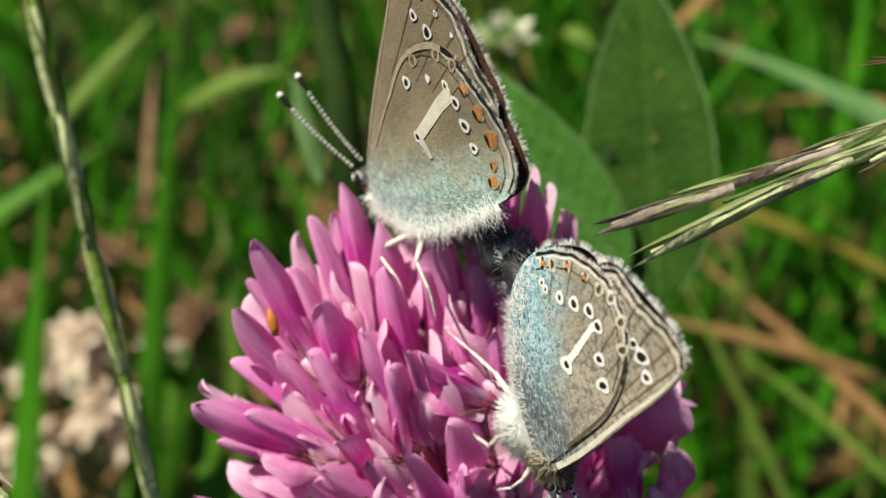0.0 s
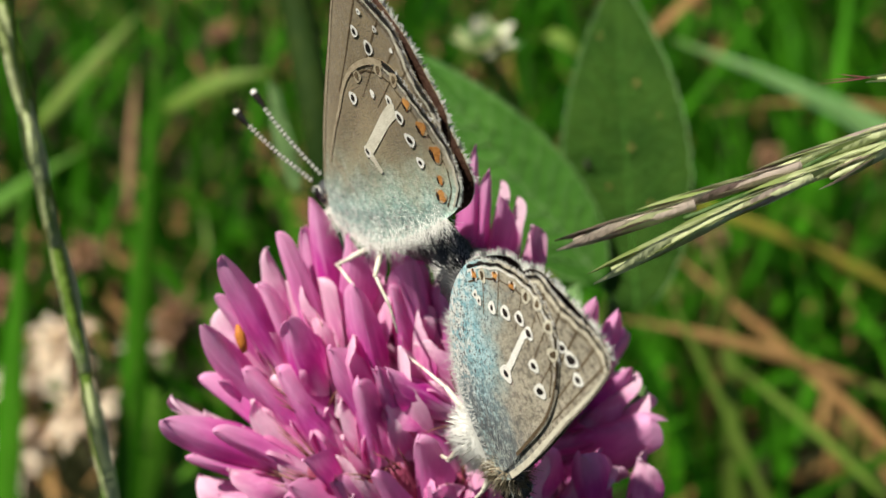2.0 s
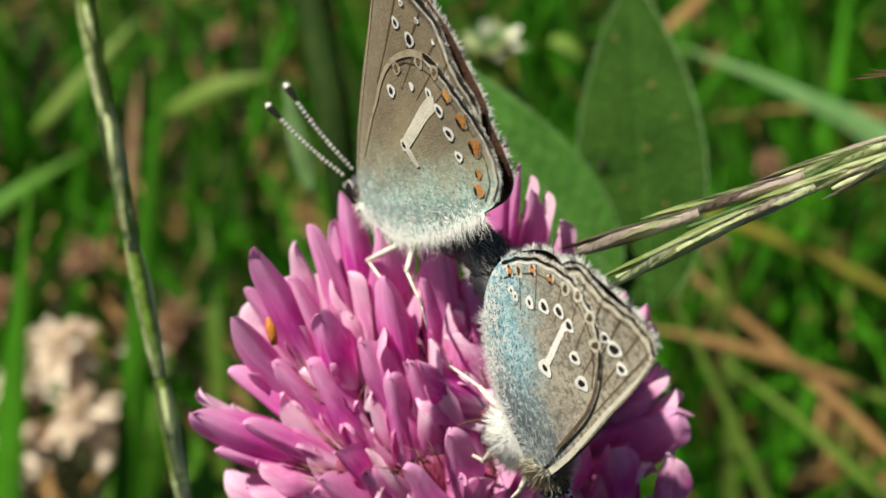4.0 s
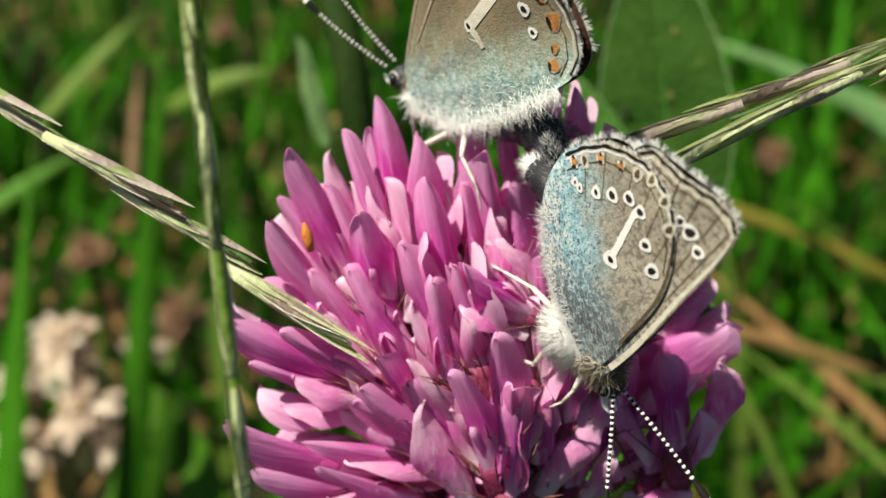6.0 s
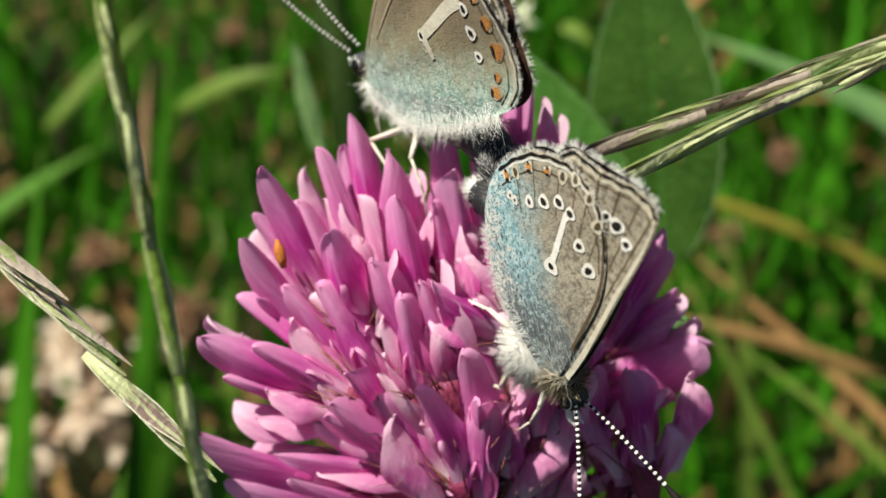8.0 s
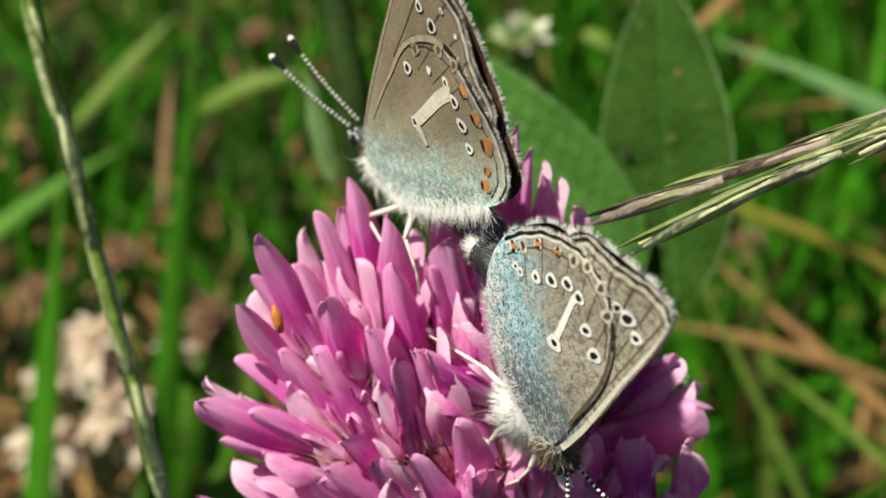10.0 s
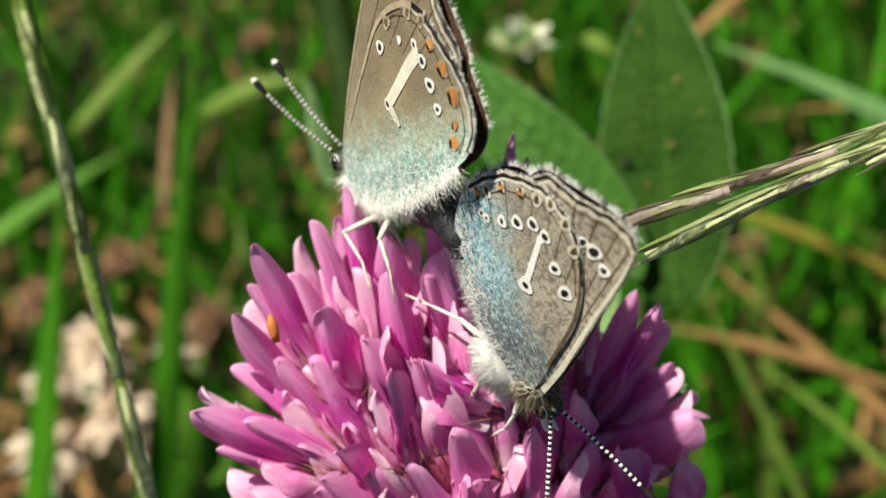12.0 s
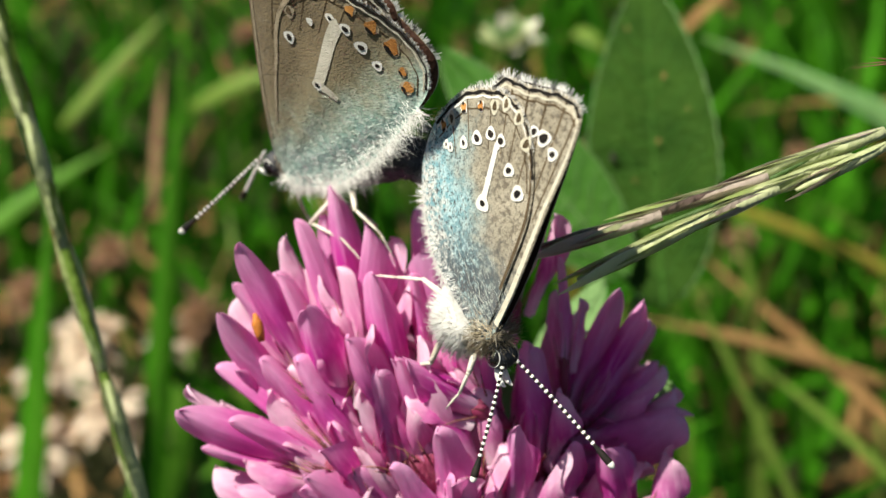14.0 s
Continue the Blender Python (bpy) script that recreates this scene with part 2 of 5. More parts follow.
def spline(points, steps, closed=False):
    """A smooth curve through points."""
    pts = [Vector(p) for p in points]
    n = len(pts)
    out = []
    for i in range(n if closed else n - 1):
        if closed:
            a, b, c, d = pts[i - 1], pts[i], pts[(i + 1) % n], pts[(i + 2) % n]
        else:
            a, b, c, d = pts[max(i - 1, 0)], pts[i], pts[i + 1], pts[min(i + 2, n - 1)]
        for k in range(steps):
            s = k / steps
            out.append(0.5 * (2 * b + (c - a) * s + (2 * a - 5 * b + 4 * c - d) * s * s + (3 * b - a - 3 * c + d) * s ** 3))
    if not closed:
        out.append(pts[-1])
    return out


def tube(path, radii, sides=8, caps=True):
    """A round tube along a path with a radius for each point."""
    verts, faces = [], []
    up = Vector((0.13, 0.2, 0.97))
    for i, p in enumerate(path):
        d = Vector(path[min(i + 1, len(path) - 1)]) - Vector(path[max(i - 1, 0)])
        a, b, _ = frame_of(d, up)
        r = radii[i] if isinstance(radii, (list, tuple)) else radii
        for k in range(sides):
            t = 2 * math.pi * k / sides
            verts.append(Vector(p) + (a * math.cos(t) + b * math.sin(t)) * r)
    for i in range(len(path) - 1):
        for k in range(sides):
            j = (k + 1) % sides
            faces.append((i * sides + k, i * sides + j, (i + 1) * sides + j, (i + 1) * sides + k))
    if caps:
        faces.append(tuple(range(sides))[::-1])
        faces.append(tuple(range((len(path) - 1) * sides, len(path) * sides)))
    return verts, faces


def ball(centre, radii, rings=10, sides=14, axis=(0, 0, 1), up=(0, 1, 0), rough=0.0):
    """An ellipsoid whose third radius lies along the axis."""
    a, b, c = frame_of(axis, up)
    verts, faces = [], []
    for i in range(rings + 1):
        th = math.pi * i / rings
        for k in range(sides):
            ph = 2 * math.pi * k / sides
            s = 1 + rough * noise.noise(Vector((math.cos(ph) * 2, math.sin(ph) * 2, i * 0.7)))
            verts.append(Vector(centre) + (a * math.cos(ph) * math.sin(th) * radii[0] + b * math.sin(ph) * math.sin(th) * radii[1]) * s
                         + c * (-math.cos(th)) * radii[2])
    for i in range(rings):
        for k in range(sides):
            j = (k + 1) % sides
            faces.append((i * sides + k, i * sides + j, (i + 1) * sides + j, (i + 1) * sides + k))
    return verts, faces


def hair(root, way, length, width, rng, droop=0.25):
    """One tapered, slightly bent hair."""
    a, b, w = frame_of(way)
    bend = (a * rng.uniform(-1, 1) + b * rng.uniform(-1, 1)) * length * droop
    mid, tip = root + w * length * 0.55 + bend * 0.3, root + w * length + bend
    verts = [root + a * width, root - a * width * 0.5 + b * width * 0.87, root - a * width * 0.5 - b * width * 0.87,
             mid + a * width * 0.7, mid - a * width * 0.35 + b * width * 0.6, mid - a * width * 0.35 - b * width * 0.6, tip]
    faces = [(0, 1, 4, 3), (1, 2, 5, 4), (2, 0, 3, 5), (3, 4, 6), (4, 5, 6), (5, 3, 6)]
    return verts, faces


def flat_hair(root, way, normal, length, width, rng, droop=0.25):
    """One flat, tapered hair whose face looks along normal."""
    side, up, w = frame_of(way, normal)
    bend = (side * rng.uniform(-1, 1) + up * rng.uniform(-1, 1)) * length * droop
    mid, tip = root + w * length * 0.55 + bend * 0.3, root + w * length + bend
    return [root + side * width, root - side * width, mid + side * width * 0.7, mid - side * width * 0.7, tip], [(0, 1, 3, 2), (2, 3, 4)]


def strip(path, widths, normal, fold=0.0, lift=0.0):
    """A ribbon of three points across, folded along its middle."""
    verts, faces = [], []
    for i, p in enumerate(path):
        p = Vector(p)
        d = (Vector(path[min(i + 1, len(path) - 1)]) - Vector(path[max(i - 1, 0)])).normalized()
        nrm = normal[i] if isinstance(normal, list) else Vector(normal)
        side = d.cross(nrm)
        side = side.normalized() if side.length > 1e-5 else Vector((1, 0, 0))
        up = side.cross(d)
        w = widths[i]
        verts += [p - side * w + up * (fold * w + lift), p + up * lift, p + side * w + up * (fold * w + lift)]
    for i in range(len(path) - 1):
        k = i * 3
        faces += [(k, k + 1, k + 4, k + 3), (k + 1, k + 2, k + 5, k + 4)]
    return verts, faces


# ---- ground and grass ----
def ground_sheet():
    verts, faces = [], []
    radii = [0, 40, 80, 130, 190, 260, 350, 480, 650, 900, 1400, 3000, 10000, 60000, 400000, 2000000]
    sides = 48
    for r in radii:
        for k in range(sides):
            t = 2 * math.pi * k / sides
            x, y = r * math.cos(t), 150 + r * math.sin(t)
            z = 9 * noise.noise(Vector((x, y, 0)) * 0.012) + 3 * noise.noise(Vector((x, y, 5)) * 0.05) if r < 2000 else 0
            verts.append((x, y, z))
    for i in range(len(radii) - 1):
        for k in range(sides):
            j = (k + 1) % sides
            faces.append((i * sides + k, (i + 1) * sides + k, (i + 1) * sides + j, i * sides + j))
    tagged(part("ground", verts, faces, SOIL), "dark meadow soil between the grass", "ground", kind="structure")


def blade_mesh(root, tip, width, sag, rng, segments=6):
    """A grass blade from root to tip that sags in the middle and tapers."""
    root, tip = Vector(root), Vector(tip)
    run = tip - root
    side = Vector((run.y, -run.x, 0))
    side = side.normalized() if side.length > 1e-3 else Vector((1, 0, 0))
    normal = Vector((rng.uniform(-0.6, 0.6), -0.7, 0.7)).normalized()
    path, widths = [], []
    for i in range(segments + 1):
        s = i / segments
        path.append(root + run * s + Vector((0, 0, 1)) * sag * math.sin(math.pi * s) + side * 0.2 * sag * math.sin(2.2 * s))
        widths.append(width * (0.62 + 0.38 * math.sin(math.pi * min(1, s * 1.3))) * (1 if s < 0.7 else max(0.06, (1 - s) / 0.3)))
    return strip(path, widths, normal, 0.35)


def grass_plant(root, tip, width, sag, material, label, seed):
    rng = random.Random(seed)
    plant = thing("grass_plant", label, "grass")
    v, f = blade_mesh(root, tip, width, sag, rng, 9)
    ob = part("blade", v, f, material, plant)
    rib = [Vector(p) for p in v[1::3]]
    rv, rf = tube(rib, [0.09 * width * (1 - 0.7 * i / len(rib)) for i in range(len(rib))], 6)
    part("midrib", rv, rf, BLADE_LIGHT if material is not STRAW else STRAW, plant)
    solid = ob.modifiers.new("thickness", "SOLIDIFY")
    solid.thickness = 0.0002


def meadow(name, count, near, far, spread, seed, label, shares):
    rng = random.Random(seed)
    bag = Bag()
    made = 0
    while made < count:
        y = near + (far - near) * rng.random() ** 1.4
        x = rng.uniform(-1, 1) * (spread + 0.55 * y)
        height = rng.uniform(45, 125) * (1 + 0.4 * noise.noise(Vector((x, y, 0)) * 0.02))
        lean = rng.uniform(15, 75)
        turn = rng.uniform(0, 2 * math.pi)
        tip = Vector((x + lean * math.cos(turn), y + lean * math.sin(turn), height))
        if x < -25 and rng.random() < 0.35:
            continue
        deep = (tip.y + 52) * 0.788 + (246 - tip.z) * 0.616
        if deep < (300 if x < -30 and rng.random() < 0.8 else 265 if x > 30 and rng.random() < 0.75 else 190) or tip.y < near - 30:
            continue
        v, f = blade_mesh((x, y, -4), tip, rng.uniform(0.8, 2.5), rng.uniform(5, 25), rng, 5)
        pick = rng.random()
        slot = 0 if pick < shares[0] else 1 if pick < shares[0] + shares[1] else 2
        bag.add(v, f, slot)
        made += 1
    tagged(bag.part(name, [BLADE, BLADE_LIGHT, STRAW]), label, "grass", kind="stuff")


def meadow_round():
    """Grass on all other sides of the flower, kept below the line of sight."""
    rng = random.Random(77)
    bag = Bag()
    made = 0
    while made < 3600:
        r = 90 + 1500 * rng.random() ** 0.8
        t = rng.uniform(0, 2 * math.pi)
        x, y = r * math.cos(t), -20 + r * math.sin(t)
        if y > 60 and abs(x) < 130 + 0.52 * y:
            continue
        height = rng.uniform(40, 110) if r > 200 else rng.uniform(30, 70)
        turn, lean = rng.uniform(0, 2 * math.pi), rng.uniform(10, 60)
        v, f = blade_mesh((x, y, -4), (x + lean * math.cos(turn), y + lean * math.sin(turn), height), rng.uniform(1.2, 3.6), rng.uniform(5, 20), rng, 4)
        pick = rng.random()
        bag.add(v, f, 0 if pick < 0.8 else 1 if pick < 0.92 else 2)
        made += 1
    tagged(bag.part("surrounding_grass", [BLADE, BLADE_MID, STRAW]), "green meadow grass all round the flower", "grass", kind="stuff")


def thatch():
    """Dry stalks and litter that lie on the soil."""
    rng = random.Random(8)
    bag = Bag()
    for _ in range(750):
        y = rng.uniform(60, 520)
        x = rng.uniform(-1, 1) * (120 + 0.5 * y)
        t = rng.uniform(0, math.pi)
        l = rng.uniform(12, 45)
        a = Vector((x, y, rng.uniform(2, 26)))
        b = a + Vector((l * math.cos(t), l * math.sin(t), rng.uniform(-6, 10)))
        v, f = blade_mesh(a, b, rng.uniform(0.5, 1.6), rng.uniform(0, 4), rng, 3)
        bag.add(v, f)
    tagged(bag.part("dry_litter", [STRAW]), "dry brown grass litter on the soil", "litter", kind="stuff")


def dried_clover(x, y, z, size, pale, seed):
    """A withered clover head: papery petals round a core on a stalk."""
    rng = random.Random(seed)
    head = thing("dried_clover_head", "withered cream clover head on a thin stalk" if pale else "withered brown clover head on a thin stalk", "flower", "withered clover heads")
    head.location = (x * MM, y * MM, z * MM)
    v, f = ball((0, 0, 0), (size * 0.3, size * 0.3, size * 0.3), 8, 10, rough=0.2)
    part("core", v, f, STRAW, head)
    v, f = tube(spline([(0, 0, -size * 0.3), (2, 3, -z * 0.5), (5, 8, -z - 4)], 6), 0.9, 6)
    part("stalk", v, f, STALK_SHADED, head)
    bag = Bag()
    for i in range(40):
        zz = 1 - 1.7 * (i + 0.5) / 40
        ph = i * 2.39996
        r = math.sqrt(max(0, 1 - zz * zz))
        way = Vector((r * math.cos(ph), r * math.sin(ph), zz + rng.uniform(-0.5, 0.1))).normalized()
        root = way * size * 0.3
        a, b, w = frame_of(way)
        l = size * rng.uniform(0.6, 1.45)
        path = [root + w * l * s + b * (-0.25 * l * s * s) for s in (0, 0.35, 0.7, 1)]
        v, f = strip(path, [size * k * rng.uniform(0.8, 1.5) for k in (0.07, 0.17, 0.16, 0.04)], b, 0.5)
        bag.add(v, f)
    bag.part("petals", [DRIED if pale else DRIED_BROWN], head, "papery withered petals")


def flower_bud():
    """A pale bud of pointed sepals on a yellowish stalk."""
    rng = random.Random(5)
    bud = thing("flower_bud", "pale green and cream flower bud on a yellow-green stalk", "flower")
    bud.location = (9 * MM, 92 * MM, 172 * MM)
    v, f = tube(spline([(0, 0, 0), (7, -4, -14), (11, -6, -60), (12, -6, -176)], 6), 0.9, 8)
    part("stalk", v, f, BLADE_LIGHT, bud)
    for i in range(22):
        ph, el = i * 2.39996, radians(10 + 70 * i / 22)
        way = Vector((math.cos(el) * math.cos(ph), math.cos(el) * math.sin(ph), math.sin(el)))
        a, b, w = frame_of(way)
        path = [w * l * 1.35 + b * 0.12 * l * l * 0.3 for l in (0.4, 1.6, 2.8, 4.0 + rng.uniform(-0.5, 0.6))]
        v, f = strip(path, [0.8, 1.5, 1.3, 0.2], b, 0.4)
        part("sepal", v, f, (BLADE_COOL, GLUME, GLUME_EDGE)[i % 3], bud)


# ---- clover leaves and stalks ----
def leaflet(name, base, tip, normal, width, fold, material, label, parent=None, cup=0.0, veins=True):
    """A clover leaflet with a folded midrib, raised side veins and a finely toothed edge."""
    base, tip = Vector(base), Vector(tip)
    axis = tip - base
    length = axis.length
    w = axis.normalized()
    side = w.cross(Vector(normal)).normalized()
    up = side.cross(w)
    rows, cols = 40, 16
    verts, faces = [], []
    for i in range(rows + 1):
        s = i / rows
        half = width * math.sin(math.pi * s ** 0.9) ** 0.66 * (1.08 - 0.34 * s) if 0 < s < 1 else width * 0.02
        for k in range(cols + 1):
            a = 2 * k / cols - 1
            edge = 1 + 0.02 * math.sin(s * 90) * abs(a) ** 6
            h = fold * abs(a) * half + cup * math.sin(math.pi * s) * length
            h += 0.10 * math.sin((s * 22 - abs(a) * 3.0) * 2 * math.pi / 1.6) * (1 - abs(a) ** 4) * min(1, 4 * abs(a))
            h += 0.5 * noise.noise(Vector((s * 3, a * 1.5, length)))
            verts.append(base + w * length * s + side * half * a * edge + up * h)
    for i in range(rows):
        for k in range(cols):
            n = i * (cols + 1) + k
            faces.append((n, n + 1, n + cols + 2, n + cols + 1))
    ob = part(name, verts, faces, material, parent)
    solid = ob.modifiers.new("thickness", "SOLIDIFY")
    solid.thickness = 0.00025
    for k in (0, cols):
        edge = [verts[i * (cols + 1) + k] for i in range(1, rows)]
        v, f = tube(edge, 0.08, 6)
        part("leaf_rim", v, f, LEAF_PALE, ob, "pale rim of the leaflet")
    mid = cols // 2
    point = lambda i, k: Vector(verts[i * (cols + 1) + k]) + up * 0.02
    v, f = tube([point(i, mid) for i in range(rows)], [0.11 * (1 - 0.8 * i / rows) for i in range(rows)], 6)
    part("midrib", v, f, LEAF_LIT if material is LEAF else LEAF_PALE, ob)
    if veins:
        bag = Bag()
        for i in range(3, rows - 8, 3):
            for sgn in (-1, 1):
                v, f = tube([point(min(rows - 1, i + round(0.7 * n)), mid + sgn * n) for n in range(mid)], [0.08 * (1 - 0.7 * n / mid) for n in range(mid)], 4)
                bag.add(v, f)
        bag.part("vein", [LEAF_LIT if material is LEAF else LEAF_PALE], ob)
    if label:
        tagged(ob, label)
    return ob, (base, w, side, up, length)


def clover_leaves():
    # one leaf of three leaflets behind the flower
    leaf = thing("clover_leaf", "green clover leaf with upright leaflets and pale flecks", "leaf")
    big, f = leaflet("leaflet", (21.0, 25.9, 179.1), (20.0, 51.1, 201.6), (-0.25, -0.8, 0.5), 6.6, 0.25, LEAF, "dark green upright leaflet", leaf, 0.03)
    base, w, side, up, length = f
    for i, (s, a, size) in enumerate(((0.66, 0.25, 0.32), (0.47, 0.1, 0.3), (0.36, -0.3, 0.22), (0.82, -0.3, 0.25), (0.55, 0.6, 0.2), (0.3, 0.35, 0.25), (0.43, -0.62, 0.55))):
        c = base + w * length * s + side * 6.0 * a + up * (0.035 * length * math.sin(math.pi * s) + 1.32 * abs(a) + 0.55)
        v, fc = ball(c, (size * 0.55, size, 0.12), 5, 9, up, w, 0.2)
        part("leaf_spot", v, fc, BLACK_SCALE if i == 6 else STRAW, big, "dark hole in the leaf" if i == 6 else "pale fleck on the leaf")
    # second leaflet takes the copy with sunlight in its green
    leaflet("leaflet", (17.5, 27.0, 182.1), (-0.3, 40.4, 198.9), (-0.35, -0.6, 0.75), 4.9, 0.12, LEAF_LIT, "", leaf, 0.03)
    v, fc = tube(spline([(19.5, 28.5, 179), (17, 34, 150), (10, 45, 80), (6, 50, -4)], 6), 0.8, 8)
    part("leaf_stalk", v, fc, STALK, leaf)
    low = thing("clover_leaf", "pale green clover leaf under the flower head", "leaf")
    leaflet("leaflet", (3, 4, 188), (15.7, -0.2, 195.0), (-0.4, -0.5, 0.8), 2.6, 0.3, LEAF_PALE, "", low, 0.05)
    leaflet("leaflet", (7.1, 1.2, 191.7), (12.4, 11.2, 194.8), (-0.45, -0.5, 0.75), 2.1, 0.12, LEAF_PALE, "", low, 0.05)
    leaflet("leaflet", (-4, -5, 185), (-10, -14, 188), (0.1, -0.2, 0.9), 3.0, 0.25, LEAF_PALE, "", low, 0.05)
    v, fc = tube(spline([(-1, 0, 186), (3, 4, 188)], 3), 0.7, 8)
    part("leaf_stalk", v, fc, STALK, low)
    stalk = thing("plant_stalk", "thick green plant stalk behind the flower, shade in its colour", "stalk")
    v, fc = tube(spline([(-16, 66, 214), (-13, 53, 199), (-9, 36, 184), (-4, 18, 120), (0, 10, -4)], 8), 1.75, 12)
    part("stem", v, fc, STALK_SHADED, stalk)
    leaflet("stipule", (-13, 42, 182), (-15.8, 48, 192), (-0.3, -0.8, 0.5), 1.1, 0.3, LEAF_PALE, "narrow green leaf on the stalk", stalk)


# ---- clover flower ----
HEAD_BASE = Vector((-0.8, -7.8, 185.7))
HEAD_CORE = Vector((-0.5, 1.2, 2.0))
HEAD_AXIS = Vector((0, -0.25, 0.97)).normalized()
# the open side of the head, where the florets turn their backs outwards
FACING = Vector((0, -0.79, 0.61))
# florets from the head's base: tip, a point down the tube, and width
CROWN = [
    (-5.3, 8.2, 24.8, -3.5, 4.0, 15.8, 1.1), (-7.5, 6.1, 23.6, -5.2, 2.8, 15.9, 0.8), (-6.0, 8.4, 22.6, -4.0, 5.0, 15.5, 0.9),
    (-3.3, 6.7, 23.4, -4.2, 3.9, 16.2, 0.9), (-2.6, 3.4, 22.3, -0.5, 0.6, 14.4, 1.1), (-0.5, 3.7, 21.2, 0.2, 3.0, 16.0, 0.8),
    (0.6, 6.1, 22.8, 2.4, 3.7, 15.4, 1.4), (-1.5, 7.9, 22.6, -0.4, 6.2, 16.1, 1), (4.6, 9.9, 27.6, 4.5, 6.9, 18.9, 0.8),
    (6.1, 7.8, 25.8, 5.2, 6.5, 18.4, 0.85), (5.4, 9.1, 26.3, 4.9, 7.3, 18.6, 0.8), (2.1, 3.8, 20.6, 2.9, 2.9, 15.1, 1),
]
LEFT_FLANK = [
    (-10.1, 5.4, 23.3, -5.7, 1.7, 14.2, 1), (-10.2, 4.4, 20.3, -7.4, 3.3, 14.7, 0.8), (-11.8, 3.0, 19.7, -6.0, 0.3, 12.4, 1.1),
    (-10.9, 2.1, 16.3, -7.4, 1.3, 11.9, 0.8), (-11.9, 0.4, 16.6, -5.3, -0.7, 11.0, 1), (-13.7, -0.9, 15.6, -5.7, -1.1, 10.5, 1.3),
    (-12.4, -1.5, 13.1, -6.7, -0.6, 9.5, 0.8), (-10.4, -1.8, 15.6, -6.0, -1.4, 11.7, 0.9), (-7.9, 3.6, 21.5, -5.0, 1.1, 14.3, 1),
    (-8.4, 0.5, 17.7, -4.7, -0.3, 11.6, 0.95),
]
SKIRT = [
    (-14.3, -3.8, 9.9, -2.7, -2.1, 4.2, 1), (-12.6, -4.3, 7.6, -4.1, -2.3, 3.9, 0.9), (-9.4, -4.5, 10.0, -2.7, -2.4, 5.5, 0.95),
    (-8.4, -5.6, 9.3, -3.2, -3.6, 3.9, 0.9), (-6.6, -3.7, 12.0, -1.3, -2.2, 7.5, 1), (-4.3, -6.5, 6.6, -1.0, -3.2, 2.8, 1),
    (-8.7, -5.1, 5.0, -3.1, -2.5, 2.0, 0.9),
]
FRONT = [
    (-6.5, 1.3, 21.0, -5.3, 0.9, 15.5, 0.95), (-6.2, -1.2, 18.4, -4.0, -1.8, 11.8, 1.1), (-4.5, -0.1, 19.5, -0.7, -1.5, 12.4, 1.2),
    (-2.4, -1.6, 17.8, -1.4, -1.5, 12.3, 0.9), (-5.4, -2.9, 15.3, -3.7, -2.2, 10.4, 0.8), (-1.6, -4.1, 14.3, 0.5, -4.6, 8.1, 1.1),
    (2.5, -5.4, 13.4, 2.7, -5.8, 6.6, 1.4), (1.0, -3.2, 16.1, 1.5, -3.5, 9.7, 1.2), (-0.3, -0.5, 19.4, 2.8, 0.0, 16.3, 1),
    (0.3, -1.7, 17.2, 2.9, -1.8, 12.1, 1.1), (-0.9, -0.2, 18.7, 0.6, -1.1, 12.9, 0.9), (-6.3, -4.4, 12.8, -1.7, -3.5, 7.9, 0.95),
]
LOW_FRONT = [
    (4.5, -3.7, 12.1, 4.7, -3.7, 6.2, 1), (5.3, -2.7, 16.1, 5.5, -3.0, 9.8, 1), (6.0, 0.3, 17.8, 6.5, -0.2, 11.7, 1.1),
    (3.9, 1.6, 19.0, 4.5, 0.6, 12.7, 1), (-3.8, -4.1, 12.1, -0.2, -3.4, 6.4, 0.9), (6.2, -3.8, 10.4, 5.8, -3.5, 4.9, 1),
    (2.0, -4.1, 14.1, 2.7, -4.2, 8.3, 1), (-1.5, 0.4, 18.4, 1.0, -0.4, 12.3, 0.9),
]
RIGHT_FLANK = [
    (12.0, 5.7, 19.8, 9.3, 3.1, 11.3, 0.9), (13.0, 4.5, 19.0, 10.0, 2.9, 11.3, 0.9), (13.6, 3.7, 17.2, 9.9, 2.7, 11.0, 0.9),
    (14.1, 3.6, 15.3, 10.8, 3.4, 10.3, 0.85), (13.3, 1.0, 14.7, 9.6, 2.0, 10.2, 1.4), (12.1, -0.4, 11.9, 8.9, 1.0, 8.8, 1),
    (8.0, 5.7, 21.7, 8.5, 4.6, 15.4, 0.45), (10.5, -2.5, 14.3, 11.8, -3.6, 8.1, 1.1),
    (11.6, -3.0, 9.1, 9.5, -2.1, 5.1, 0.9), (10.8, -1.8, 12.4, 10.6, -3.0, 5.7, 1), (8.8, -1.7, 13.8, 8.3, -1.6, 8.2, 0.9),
]


